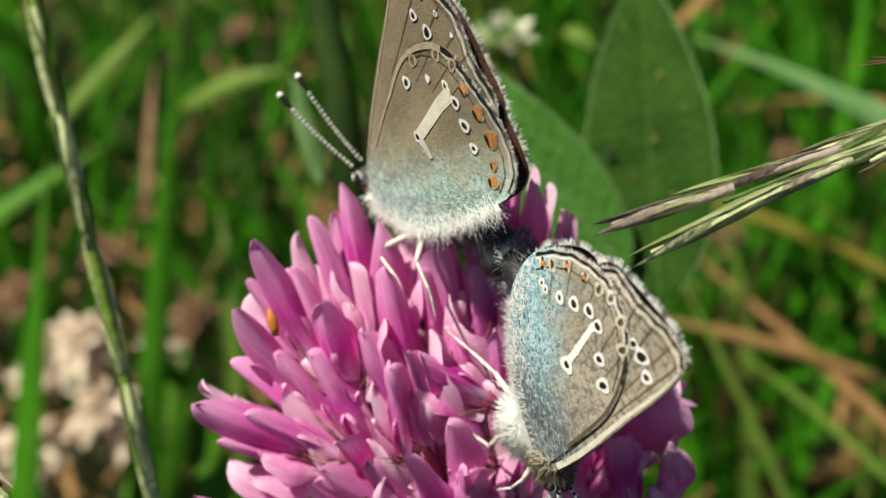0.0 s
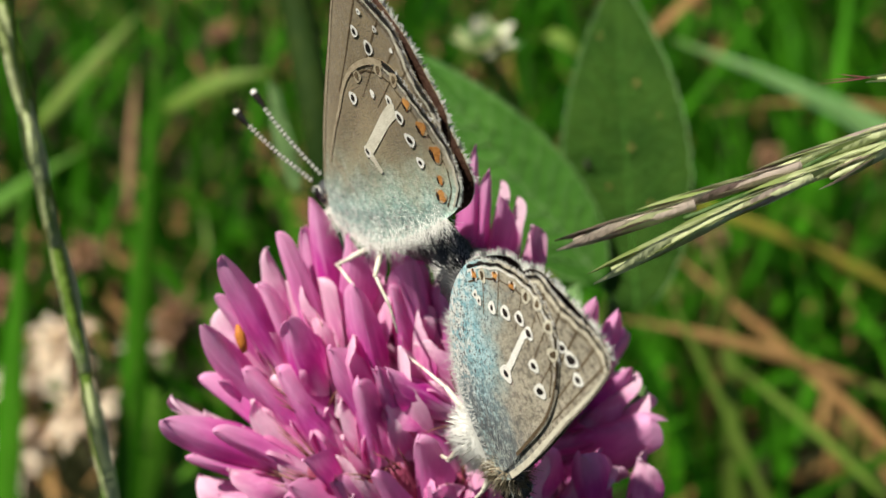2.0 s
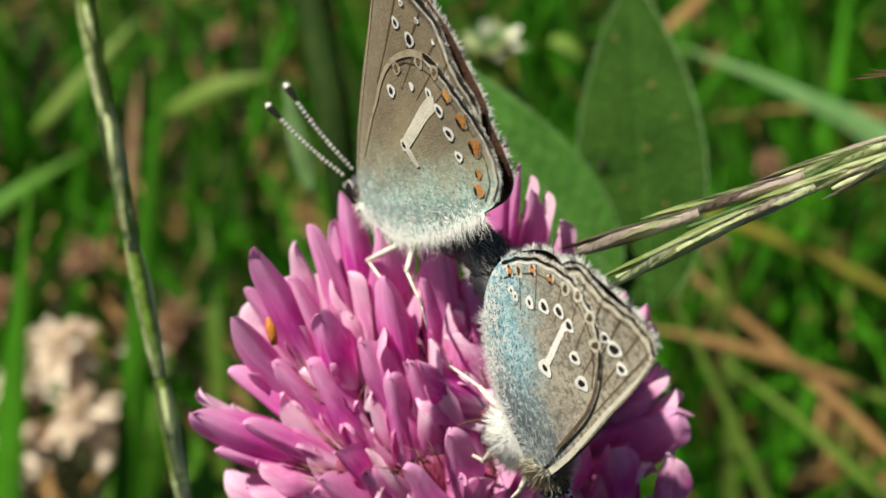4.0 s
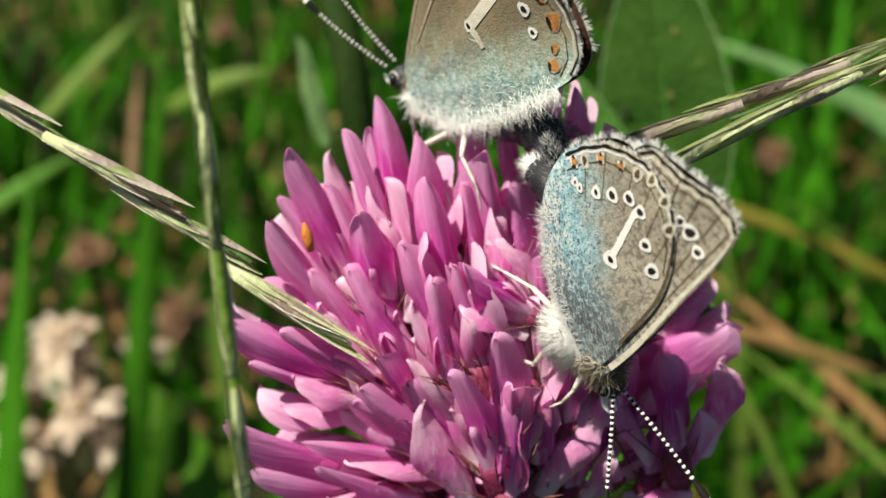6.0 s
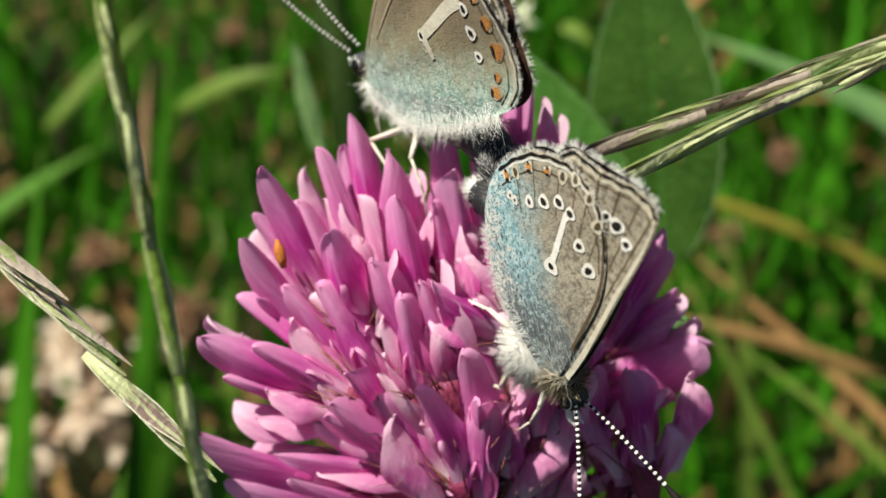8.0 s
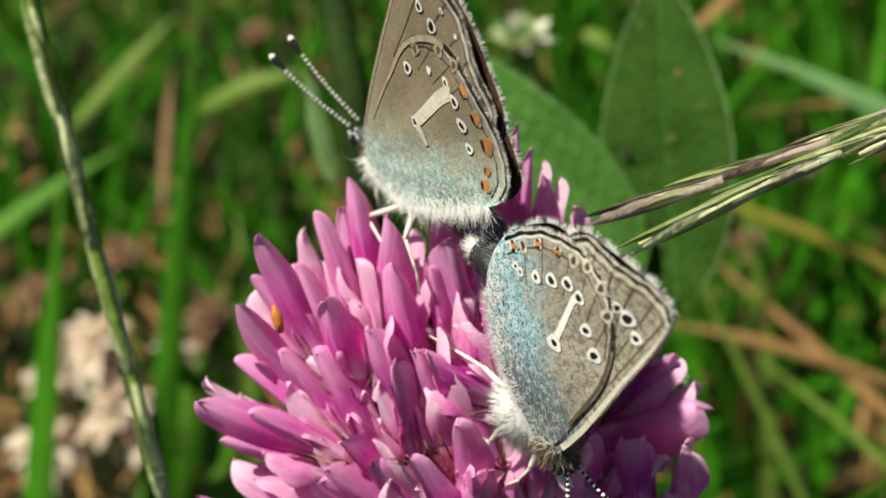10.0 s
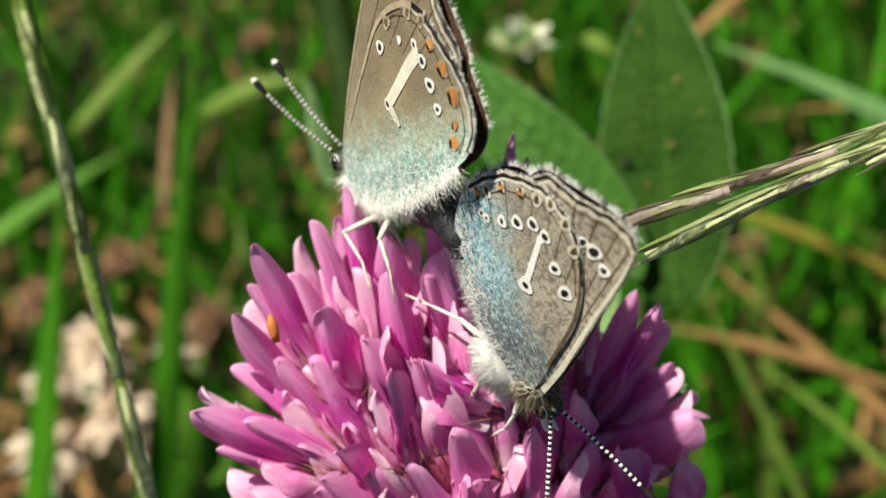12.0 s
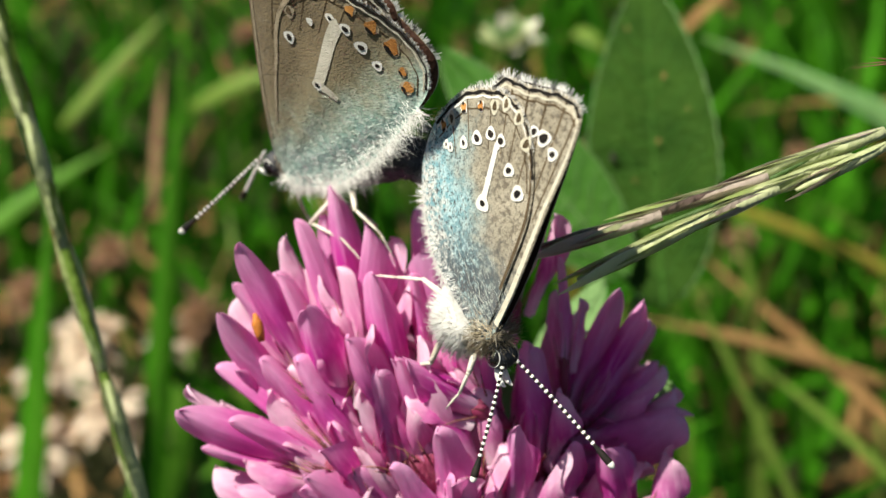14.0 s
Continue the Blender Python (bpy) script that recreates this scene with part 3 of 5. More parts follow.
def petal_shell(length, start, width, curl, tube_turn, tip_turn, twist, rng, rows=16, cols=8, crease=0.25, notch=0.0, taper=0.62):
    """A folded petal along z: narrow claw, broad blade, blunt tapering tip; its back faces +y."""
    verts, faces = [], []
    phase, lop, point = rng.uniform(0, 6), rng.uniform(-1, 1), rng.uniform(0.84, 0.92)
    for i in range(rows + 1):
        s = math.sin(0.5 * math.pi * i / rows) ** 0.9
        z = start + (length - start) * s
        grow = 0.5 + 0.5 * max(0, min(1, (s - 0.1) / 0.45)) ** 1.1
        grow *= 1 - (1 - taper) * max(0, (s - 0.6) / 0.4) ** 1.3
        end = 1 if s < point else max(0.0, 1 - ((s - point) / (1 - point)) ** 2.2) ** 0.5
        half = width * grow * max(end, 0.05) * (1 + 0.09 * math.sin(6 * s + phase) + 0.05 * math.sin(13 * s + 2 * phase))
        turn = radians(tube_turn + (tip_turn - tube_turn) * min(1, s * 1.25))
        y0 = curl * s * s * length + 0.1 * math.sin(5 * s + phase)
        for k in range(cols + 1):
            a = 2 * k / cols - 1
            t = a * turn * (1 + 0.3 * lop * a)
            r = half / max(0.5, math.sin(min(turn, math.pi / 2)))
            x, y = r * math.sin(t), r * (math.cos(t) - 1) - crease * (1 - 0.6 * s * s) * abs(a) * half
            wave = (0.34 * math.sin(7 * s + 2.5 * a + phase) + 0.08 * math.sin(19 * s + 4 * a + 2 * phase)) * s * abs(a)
            groove = -0.07 * (abs(math.sin(2.6 * math.pi * a)) - 0.5) * min(1, 3 * s)
            tw = twist * s
            dz = -notch * (1 - abs(a)) ** 2 * max(0, (s - 0.85) / 0.15)
            y += groove
            verts.append((x * math.cos(tw) - y * math.sin(tw), x * math.sin(tw) + y * math.cos(tw) + y0 + wave, z + dz))
    for i in range(rows):
        for k in range(cols):
            n = i * (cols + 1) + k
            faces.append((n, n + 1, n + cols + 2, n + cols + 1))
    return verts, faces


def floret_kinds(count):
    """The meshes of a few florets: calyx, banner, two wings and keel, twelve millimetres long."""
    kinds = []
    for i in range(count):
        rng = random.Random(40 + i)
        banner = petal_shell(12.0, 1.0, rng.uniform(0.92, 1.22), rng.uniform(-0.16, 0.12), 150, rng.uniform(60, 105), rng.uniform(-0.7, 0.7), rng, 18, 12,
                             crease=rng.uniform(0.7, 1.6), notch=rng.uniform(0, 0.3), taper=rng.uniform(0.24, 0.46))
        wings = []
        for sgn in (-1, 1):
            v, f = petal_shell(10.8 * rng.uniform(0.8, 1.0), 2.0, rng.uniform(0.75, 0.98), -0.05, 120, 85, sgn * 0.5, rng, 11, 8, taper=0.8)
            turn = Matrix.Rotation(radians(rng.uniform(5, 14) * sgn), 4, "Y") @ Matrix.Rotation(radians(rng.uniform(4, 13)), 4, "X") @ Matrix.Rotation(radians(sgn * rng.uniform(35, 80)), 4, "Z")
            wings.append(([turn @ Vector(p) + Vector((0.6 * sgn, -0.5, 0)) for p in v], f))
        keel = petal_shell(7.4, 1.5, 0.6, -0.04, 150, 120, 0.0, rng, 9, 6)
        keel = ([Vector((p[0], -p[1] - 1.2, p[2])) for p in keel[0]], keel[1])
        bag = Bag()
        v, f = tube([(0, -0.5, z) for z in (-1.5, -0.8, 0.0, 1.2, 2.6, 3.4)], [0.3, 0.4, 0.6, 0.8, 0.75, 0.6], 8)
        bag.add(v, f, 0)
        for k in range(6):
            t = 2 * math.pi * k / 6 + 0.3
            root = Vector((0.75 * math.cos(t), 0.75 * math.sin(t) - 0.5, 2.6))
            v, f = hair(root, Vector((0.4 * math.cos(t), 0.4 * math.sin(t), 1)), rng.uniform(2.6, 4.4), 0.09, rng, 0.15)
            bag.add(v, f, 1)
        kinds.append((banner, wings, keel, bag))
    return kinds


def clover_flower():
    flower = thing("clover_flower", "pink red clover flower head on a green stalk", "flower")
    flower.location = HEAD_BASE * MM
    v, f = ball(HEAD_CORE + Vector((0, 0.6, 3.2)), (4.2, 4.0, 5.4), 12, 16, HEAD_AXIS, rough=0.12)
    part("receptacle", v, f, AWN, flower)
    v, f = tube(spline([(0, 3.5, 2), (0.5, 5, -40), (2, 8, -120), (4, 12, -195)], 8), [1.3] * 25, 10)
    part("stalk", v, f, STALK, flower, "hairy green stalk")
    meshes = []
    for banner, wings, keel, bag in floret_kinds(14):
        first = bag.part("floret", [CALYX, AWN])
        kids = [part("banner_petal", *banner, PETAL, first), part("wing_petal", *wings[0], PETAL_INNER, first),
                part("wing_petal", *wings[1], PETAL_INNER, first), part("keel_petal", *keel, PETAL_INNER, first)]
        meshes.append((first, kids))
    rng = random.Random(3)
    spots = []
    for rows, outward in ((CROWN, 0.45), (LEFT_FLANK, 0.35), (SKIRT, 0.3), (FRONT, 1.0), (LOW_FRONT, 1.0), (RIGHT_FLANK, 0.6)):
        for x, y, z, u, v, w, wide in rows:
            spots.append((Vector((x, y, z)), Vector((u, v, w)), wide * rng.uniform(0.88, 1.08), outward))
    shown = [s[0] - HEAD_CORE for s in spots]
    # shorter florets that fill the head below the outer ones
    for i in range(110):
        h = 1 - 1.1 * (i + 0.5) / 110
        ph = i * 2.39996
        q = math.sqrt(max(0, 1 - h * h))
        way = Vector((q * math.cos(ph), q * math.sin(ph), h))
        near = sorted(shown, key=lambda p: -way.dot(p.normalized()))[:3]
        if way.dot(near[0].normalized()) < math.cos(radians(32)):
            continue
        reach = sum(p.length for p in near) / 3 * rng.uniform(0.52, 0.68)
        tip = HEAD_CORE + way * reach
        if tip.x > 4.5 and tip.y > -0.5 or tip.x < -2.5 and tip.z < 12.5:
            continue
        if tip.z > 3.5:
            spots.append((tip, HEAD_CORE + way * (reach - 6.0), rng.uniform(0.75, 1.0), 0.6))
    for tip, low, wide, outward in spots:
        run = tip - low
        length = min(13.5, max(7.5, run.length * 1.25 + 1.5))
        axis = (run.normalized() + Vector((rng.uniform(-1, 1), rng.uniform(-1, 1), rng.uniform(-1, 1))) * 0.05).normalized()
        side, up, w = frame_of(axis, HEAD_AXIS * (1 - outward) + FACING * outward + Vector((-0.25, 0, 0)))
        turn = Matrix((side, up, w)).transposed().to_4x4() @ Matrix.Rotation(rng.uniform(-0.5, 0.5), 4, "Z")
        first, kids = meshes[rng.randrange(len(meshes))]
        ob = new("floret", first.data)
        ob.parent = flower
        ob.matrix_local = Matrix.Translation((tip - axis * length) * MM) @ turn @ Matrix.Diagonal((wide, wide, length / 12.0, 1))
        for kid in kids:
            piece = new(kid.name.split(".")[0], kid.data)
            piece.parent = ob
    for first, kids in meshes:
        for ob in (*kids, first):
            bpy.data.objects.remove(ob)
    root = Vector((-9.0, 2.2, 18.2))
    v, f = tube([root + Vector((-0.25, 0.5, 0.8)) * s + Vector((0, 0, 0.12 * s * s)) for s in (0, 0.5, 1.0, 1.5)], [0.18, 0.3, 0.32, 0.1], 8)
    part("anther", v, f, ANTHER, flower, "withered orange anther")


# ---- grass spikes ----
def spikelet(bag, base, tip, width, rng, count=7, purple=0.25):
    """A slender spikelet of overlapping lemmas, pale edged and purple tipped."""
    base, tip = Vector(base), Vector(tip)
    run = tip - base
    a, b, w = frame_of(run, (0.1, -0.7, 0.7))
    length = run.length
    for i in range(count):
        s0 = i / count * 0.5
        ang = (0 if i % 2 else math.pi) + rng.uniform(-0.4, 0.4) + 0.4
        out = a * math.cos(ang) + b * math.sin(ang)
        l = length * (0.62 if i < count - 1 else 0.55)
        root = base + w * length * s0
        path = [root + w * l * s + out * width * (0.42 + 0.22 * math.sin(math.pi * min(1, s * 0.95))) for s in (0, 0.2, 0.4, 0.6, 0.8, 1.0)]
        v, f = strip(path, [width * k for k in (0.3, 0.62, 0.7, 0.55, 0.3, 0.04)], out, -0.7)
        bag.add(v, f, 1 if rng.random() < purple else 0)
        for sgn in (-1, 1):
            edge = [Vector(v[3 * k + (0 if sgn < 0 else 2)]) + out * 0.015 for k in range(6)]
            ev, ef = strip(edge, [width * 0.05] * 5 + [width * 0.02], out, 0.0)
            bag.add(ev, ef, 2)
    v, f = tube([base + w * length * s for s in (0, 0.25, 0.55, 0.85)], [width * 0.4, width * 0.54, width * 0.46, width * 0.15], 10)
    bag.add(v, f, 1 if purple > 0.5 else 0)


def grass_spike(name, label, rachis, spikelets, seed, group=""):
    """A grass stem with spikelets pressed against it, in millimetres from its own origin."""
    rng = random.Random(seed)
    spike = thing(name, label, "grass", group)
    path = spline(rachis, 8)
    v, f = tube(path, [0.14 + 0.25 * max(0, i / len(path) - 0.25) for i in range(len(path))], 8)
    part("stem", v, f, STALK, spike)
    for base, tip, width, purple in spikelets:
        bag = Bag()
        spikelet(bag, base, tip, width, rng, 7, purple)
        bag.part("spikelet", [GLUME, GLUME_PURPLE, GLUME_EDGE], spike)
    return spike


def grass_spikes():
    spike = grass_spike("grass_spike", "green and purple grass spike leaning behind the butterflies",
                        [(14.0, -4.6, 212.2), (18.4, -3.9, 213.9), (26.3, -2.0, 216.7), (40, 0, 216), (55, 10, 160), (62, 20, -14)],
                        [((14.6, -4.2, 212.9), (7.0, -4.3, 210.0), 0.78, 0.7), ((20.2, -3.4, 214.9), (11.4, -4.0, 211.9), 0.7, 0.6), ((26.4, -2.0, 216.9), (17.6, -3.4, 214.1), 0.75, 0.4),
                         ((17.4, -4.9, 213.6), (8.6, -7.3, 210.0), 0.8, 0.05), ((20.6, -4.2, 214.7), (13.2, -5.8, 212.0), 0.7, 0.15), ((24.6, -3.2, 216.0), (17.0, -4.6, 213.4), 0.75, 0.1),
                         ((26.2, -3.2, 216.8), (20.6, -4.8, 214.5), 0.6, 0.3)], 5, "grass spikes")
    top = grass_spike("grass_spike", "small grass spikelet with dark awns", [(29, 0, 219.3), (36, 3, 218), (52, 20, 150), (58, 26, -4)],
                      [((30, 0, 219.3), (24.6, 0, 218.9), 0.35, 0.4)], 6, "grass spikes")
    bag = Bag()
    rng = random.Random(2)
    for k in range(3):
        v, f = hair(Vector((25, 0, 219)), Vector((-1, 0.05 * k, 0.12 * k - 0.18)), 3.2 - 0.6 * k, 0.05, rng, 0.1)
        bag.add(v, f)
    bag.part("awn", [AWN], top)
    return spike


def front_stem():
    """A slender grass stem near the lens, out of focus, with pressed spikelets; its origin is in the middle of its spike, +x runs down it."""
    rng = random.Random(12)
    spike = thing("grass_spike", "slender green grass spike close to the lens", "grass", "grass spikes")
    line = [(-14, 0.2, 0.6), (-8, 0, 0.25), (0, 0, 0.0), (11, 0, 0.1), (24, -0.4, 0.4), (90, -1, 2), (270, -4, 6)]
    v, f = tube(spline(line, 6), 0.22, 8)
    part("stem", v, f, BLADE_LIGHT, spike)
    path = spline(line[:5], 6)
    for i in range(3, len(path) - 1, 3):
        bag = Bag()
        base = path[i]
        d = (path[i - 2] - path[i]).normalized()
        spikelet(bag, base, base + d * 6.4 + Vector((0, 0, rng.choice((-1.1, 1.1)) * rng.uniform(0.5, 1))), 0.62, rng, 4, 0.3)
        bag.part("spikelet", [GLUME, BLADE_LIGHT, GLUME_EDGE], spike)
    return spike


def swaying_spike():
    """The spike that the wind blows before the flower; its origin is the base of its lower spikelet, +x its tip."""
    spikelets = [((7.0, -0.2, -0.8), (17.4, 0, -0.9), 0.9, 0.1), ((-0.4, 0, -0.2), (9.8, 0.3, 0.2), 0.85, 0.3), ((-5, -0.3, 0.5), (5.0, 0, 1.3), 0.85, 0.5),
                 ((-10, 0.2, 0.1), (0.5, 0, 0.2), 0.6, 0.3), ((-14, 0, 0.8), (-4, 0, 1.3), 0.6, 0.5), ((-20, 0, 0.4), (-9, 0, 0.5), 0.6, 0.3), ((-26, 0.4, -0.6), (-15, 0, 1.2), 0.6, 0.3)]
    return grass_spike("grass_spike", "purple and cream grass spike swaying in the wind",
                       [(9, 0.2, 0.2), (0, 0.1, 0.5), (-14, 0, 0.6), (-32, 2, -6), (-50, 6, -90), (-54, 8, -205)], spikelets, 9, "grass spikes")


# ---- butterflies ----
# wing outlines in millimetres: x towards the tail, y away from the body
BROWN_HIND = [(-5.9, -2.6), (-3.5, 4.4), (-2.2, 7.4), (-1.1, 9.9), (0.3, 11.4), (1.9, 12.3), (3.4, 12.6), (4.8, 12.4), (6.1, 11.9), (7.2, 11.3),
              (8.3, 10.6), (9.4, 9.6), (10.3, 8.5), (10.8, 7.3), (10.4, 5.8), (9.1, 4.3), (5.6, 1.3), (2.2, -1.2), (-1.6, -2.9)]
BROWN_FORE = [(-6.2, -1.6), (-5.4, 3.0), (-4.4, 6.7), (-3.2, 11.0), (-1.9, 15.0), (-0.7, 16.9), (0.6, 17.2), (2.4, 16.3), (4.6, 15.2), (5.8, 14.0), (6.9, 12.7),
              (8.0, 11.8), (8.7, 10.7), (8.0, 8.0), (2.0, 3.0), (-3.0, -1.0)]
GREY_HIND = [(-5.0, 0.5), (-2.6, 5.7), (-1.2, 8.2), (0.0, 9.5), (1.1, 10.3), (2.4, 11.0), (3.9, 11.5), (5.2, 11.5), (6.2, 11.1), (7.1, 10.4),
             (8.0, 9.2), (8.7, 7.9), (9.0, 6.0), (8.9, 4.0), (7.8, 2.1), (5.9, 0.5), (2.3, -0.7), (-0.5, -0.6), (-3.0, -0.2)]
GREY_FORE = [(-5.3, 0.7), (-4.5, 3.8), (-2.8, 7.3), (-1.1, 10.3), (0.2, 12.7), (1.4, 14.6), (2.1, 15.3), (3.0, 15.3), (4.2, 14.5), (5.2, 13.4), (6.4, 12.2),
             (7.5, 11.2), (7.6, 9.5), (6.0, 6.5), (1.0, 3.0), (-3.0, 0.2)]


class WingShape:
    """A thin wing over an outline; its underside looks to side (+1 or -1 along z)."""

    def __init__(self, outline, level, side, bulge=0.35):
        self.line = [Vector((p[0], p[1], 0)) for p in spline([(*p, 0) for p in outline], 6, True)]
        self.base = Vector((*outline[0], 0))
        self.level, self.side, self.bulge = level, side, bulge

    def height(self, x, y):
        d = Vector((x, y, 0)) - self.base
        r, ang = d.length / 14.0, math.atan2(d.y, d.x)
        return self.level + self.side * (self.bulge * math.sin(min(1, r) * math.pi) * 0.6 + 0.07 * r * math.sin(ang * 17))

    def lay(self, x, y, proud=0.0):
        return Vector((x, y, self.height(x, y) + self.side * (0.035 + proud)))

    def sheet(self, name, parent, under, label=""):
        rings, n = 12, len(self.line)
        verts, faces, slots = [], [], []
        for layer in (1, -1):
            for i in range(rings + 1):
                s = (i / rings) ** 0.8
                for p in self.line:
                    q = self.base + (p - self.base) * s
                    verts.append((q.x, q.y, self.height(q.x, q.y) + layer * self.side * 0.035))
            start = len(verts) - (rings + 1) * n
            for i in range(rings):
                for k in range(n):
                    j = (k + 1) % n
                    face = (start + i * n + k, start + i * n + j, start + (i + 1) * n + j, start + (i + 1) * n + k)
                    faces.append(face if layer * self.side < 0 else face[::-1])
                    slots.append(0 if layer > 0 else 1)
        far = (rings + 1) * n
        for k in range(n):
            j = (k + 1) % n
            faces.append((rings * n + k, rings * n + j, far + rings * n + j, far + rings * n + k))
            slots.append(0)
        return part(name, verts, faces, [under, WING_TOP], parent, label, slots)

    def disc(self, bag, x, y, rx, ry, turn, proud, slot, lobes=0.0, seed=0):
        c, s = math.cos(radians(turn)), math.sin(radians(turn))
        verts = [self.lay(x, y, proud)]
        for k in range(14):
            t = 2 * math.pi * k / 14
            f = 1 + lobes * math.sin(3 * t + seed)
            px, py = rx * math.cos(t) * f, ry * math.sin(t) * f
            verts.append(self.lay(x + px * c - py * s, y + px * s + py * c, proud))
        faces = [(0, 1 + k, 1 + (k + 1) % 14) for k in range(14)]
        bag.add(verts, faces, slot)

    def line_on(self, bag, points, widths, proud, slot, steps=6):
        path = [self.lay(p.x, p.y, proud) for p in spline([(*p, 0) for p in points], steps)]
        w = [widths[0] + (widths[1] - widths[0]) * i / (len(path) - 1) for i in range(len(path))]
        v, f = strip(path, w, (0, 0, self.side), 0.0)
        bag.add(v, f, slot)

    def eyespot(self, parent, x, y, size, pupil, turn=0, seed=0):
        bag = Bag()
        size, pupil = size * 0.97, pupil * 1.08
        self.disc(bag, x, y, size, size * 1.12, turn, 0.07, 0, 0.12, seed)
        if pupil:
            self.disc(bag, x, y, pupil * 0.85, pupil * 1.15, turn, 0.095, 1, 0.06, seed + 2)
        bag.part("eyespot", [WHITE_SCALE, BLACK_SCALE], parent)

    def fringe(self, parent, first, last, length, seed, dark=0.3):
        """White and dark hair scales along the outer margin, between two marks of the outline."""
        rng = random.Random(seed)
        bag = Bag()
        edge = self.line[first * 6:last * 6 + 1]
        centre = Vector((3, 6, 0))
        for i in range(len(edge) - 1):
            d = edge[i + 1] - edge[i]
            out = Vector((d.y, -d.x, 0)).normalized()
            if out.dot(edge[i] - centre) < 0:
                out = -out
            for _ in range(max(2, int(d.length / 0.03))):
                p = edge[i] + d * rng.random() - out * 0.12
                root = self.lay(p.x, p.y, rng.uniform(-0.06, 0.02))
                way = out + Vector((rng.uniform(-0.3, 0.3), rng.uniform(-0.3, 0.3), rng.uniform(-0.15, 0.3) * self.side))
                v, f = flat_hair(root, way, (0, 0, self.side), length * rng.uniform(0.5, 1.15), 0.04, rng, 0.2)
                cell = math.sin(i * 1.05) > 0.45
                bag.add(v, f, 1 if rng.random() < (dark + 0.45 if cell else dark * 0.2) else 0)
        bag.part("fringe", [FUR_WHITE, FUR_GREY], parent, "white hair fringe with dark checks")

    def margin(self, parent, first, last, inset, width, material, name="margin_line"):
        """A line inside the outer margin."""
        bag = Bag()
        edge = self.line[first * 6:last * 6 + 1]
        path, w = [], []
        for i, p in enumerate(edge):
            d = self.base - p
            cell = 0.12 * abs(math.sin(i * 0.52))
            q = p + d.normalized() * (inset + cell)
            path.append(self.lay(q.x, q.y, 0.028))
            w.append(width * (1 + 0.3 * math.sin(i * 1.7)))
        v, f = strip(path, w, (0, 0, self.side), 0.0)
        bag.add(v, f)
        bag.part(name, [material], parent)

    def veins(self, parent, marks, material, start=0.3, width=(0.035, 0.06)):
        for m in marks:
            p = self.line[int(m * 6)]
            a = self.base + (p - self.base) * start
            mid = self.base + (p - self.base) * (start + 1) / 2
            b = self.base + (p - self.base) * 0.985
            bag = Bag()
            self.line_on(bag, [(a.x, a.y), (mid.x, mid.y), (b.x, b.y)], width, 0.012, 0, 8)
            bag.part("vein", [material], parent)


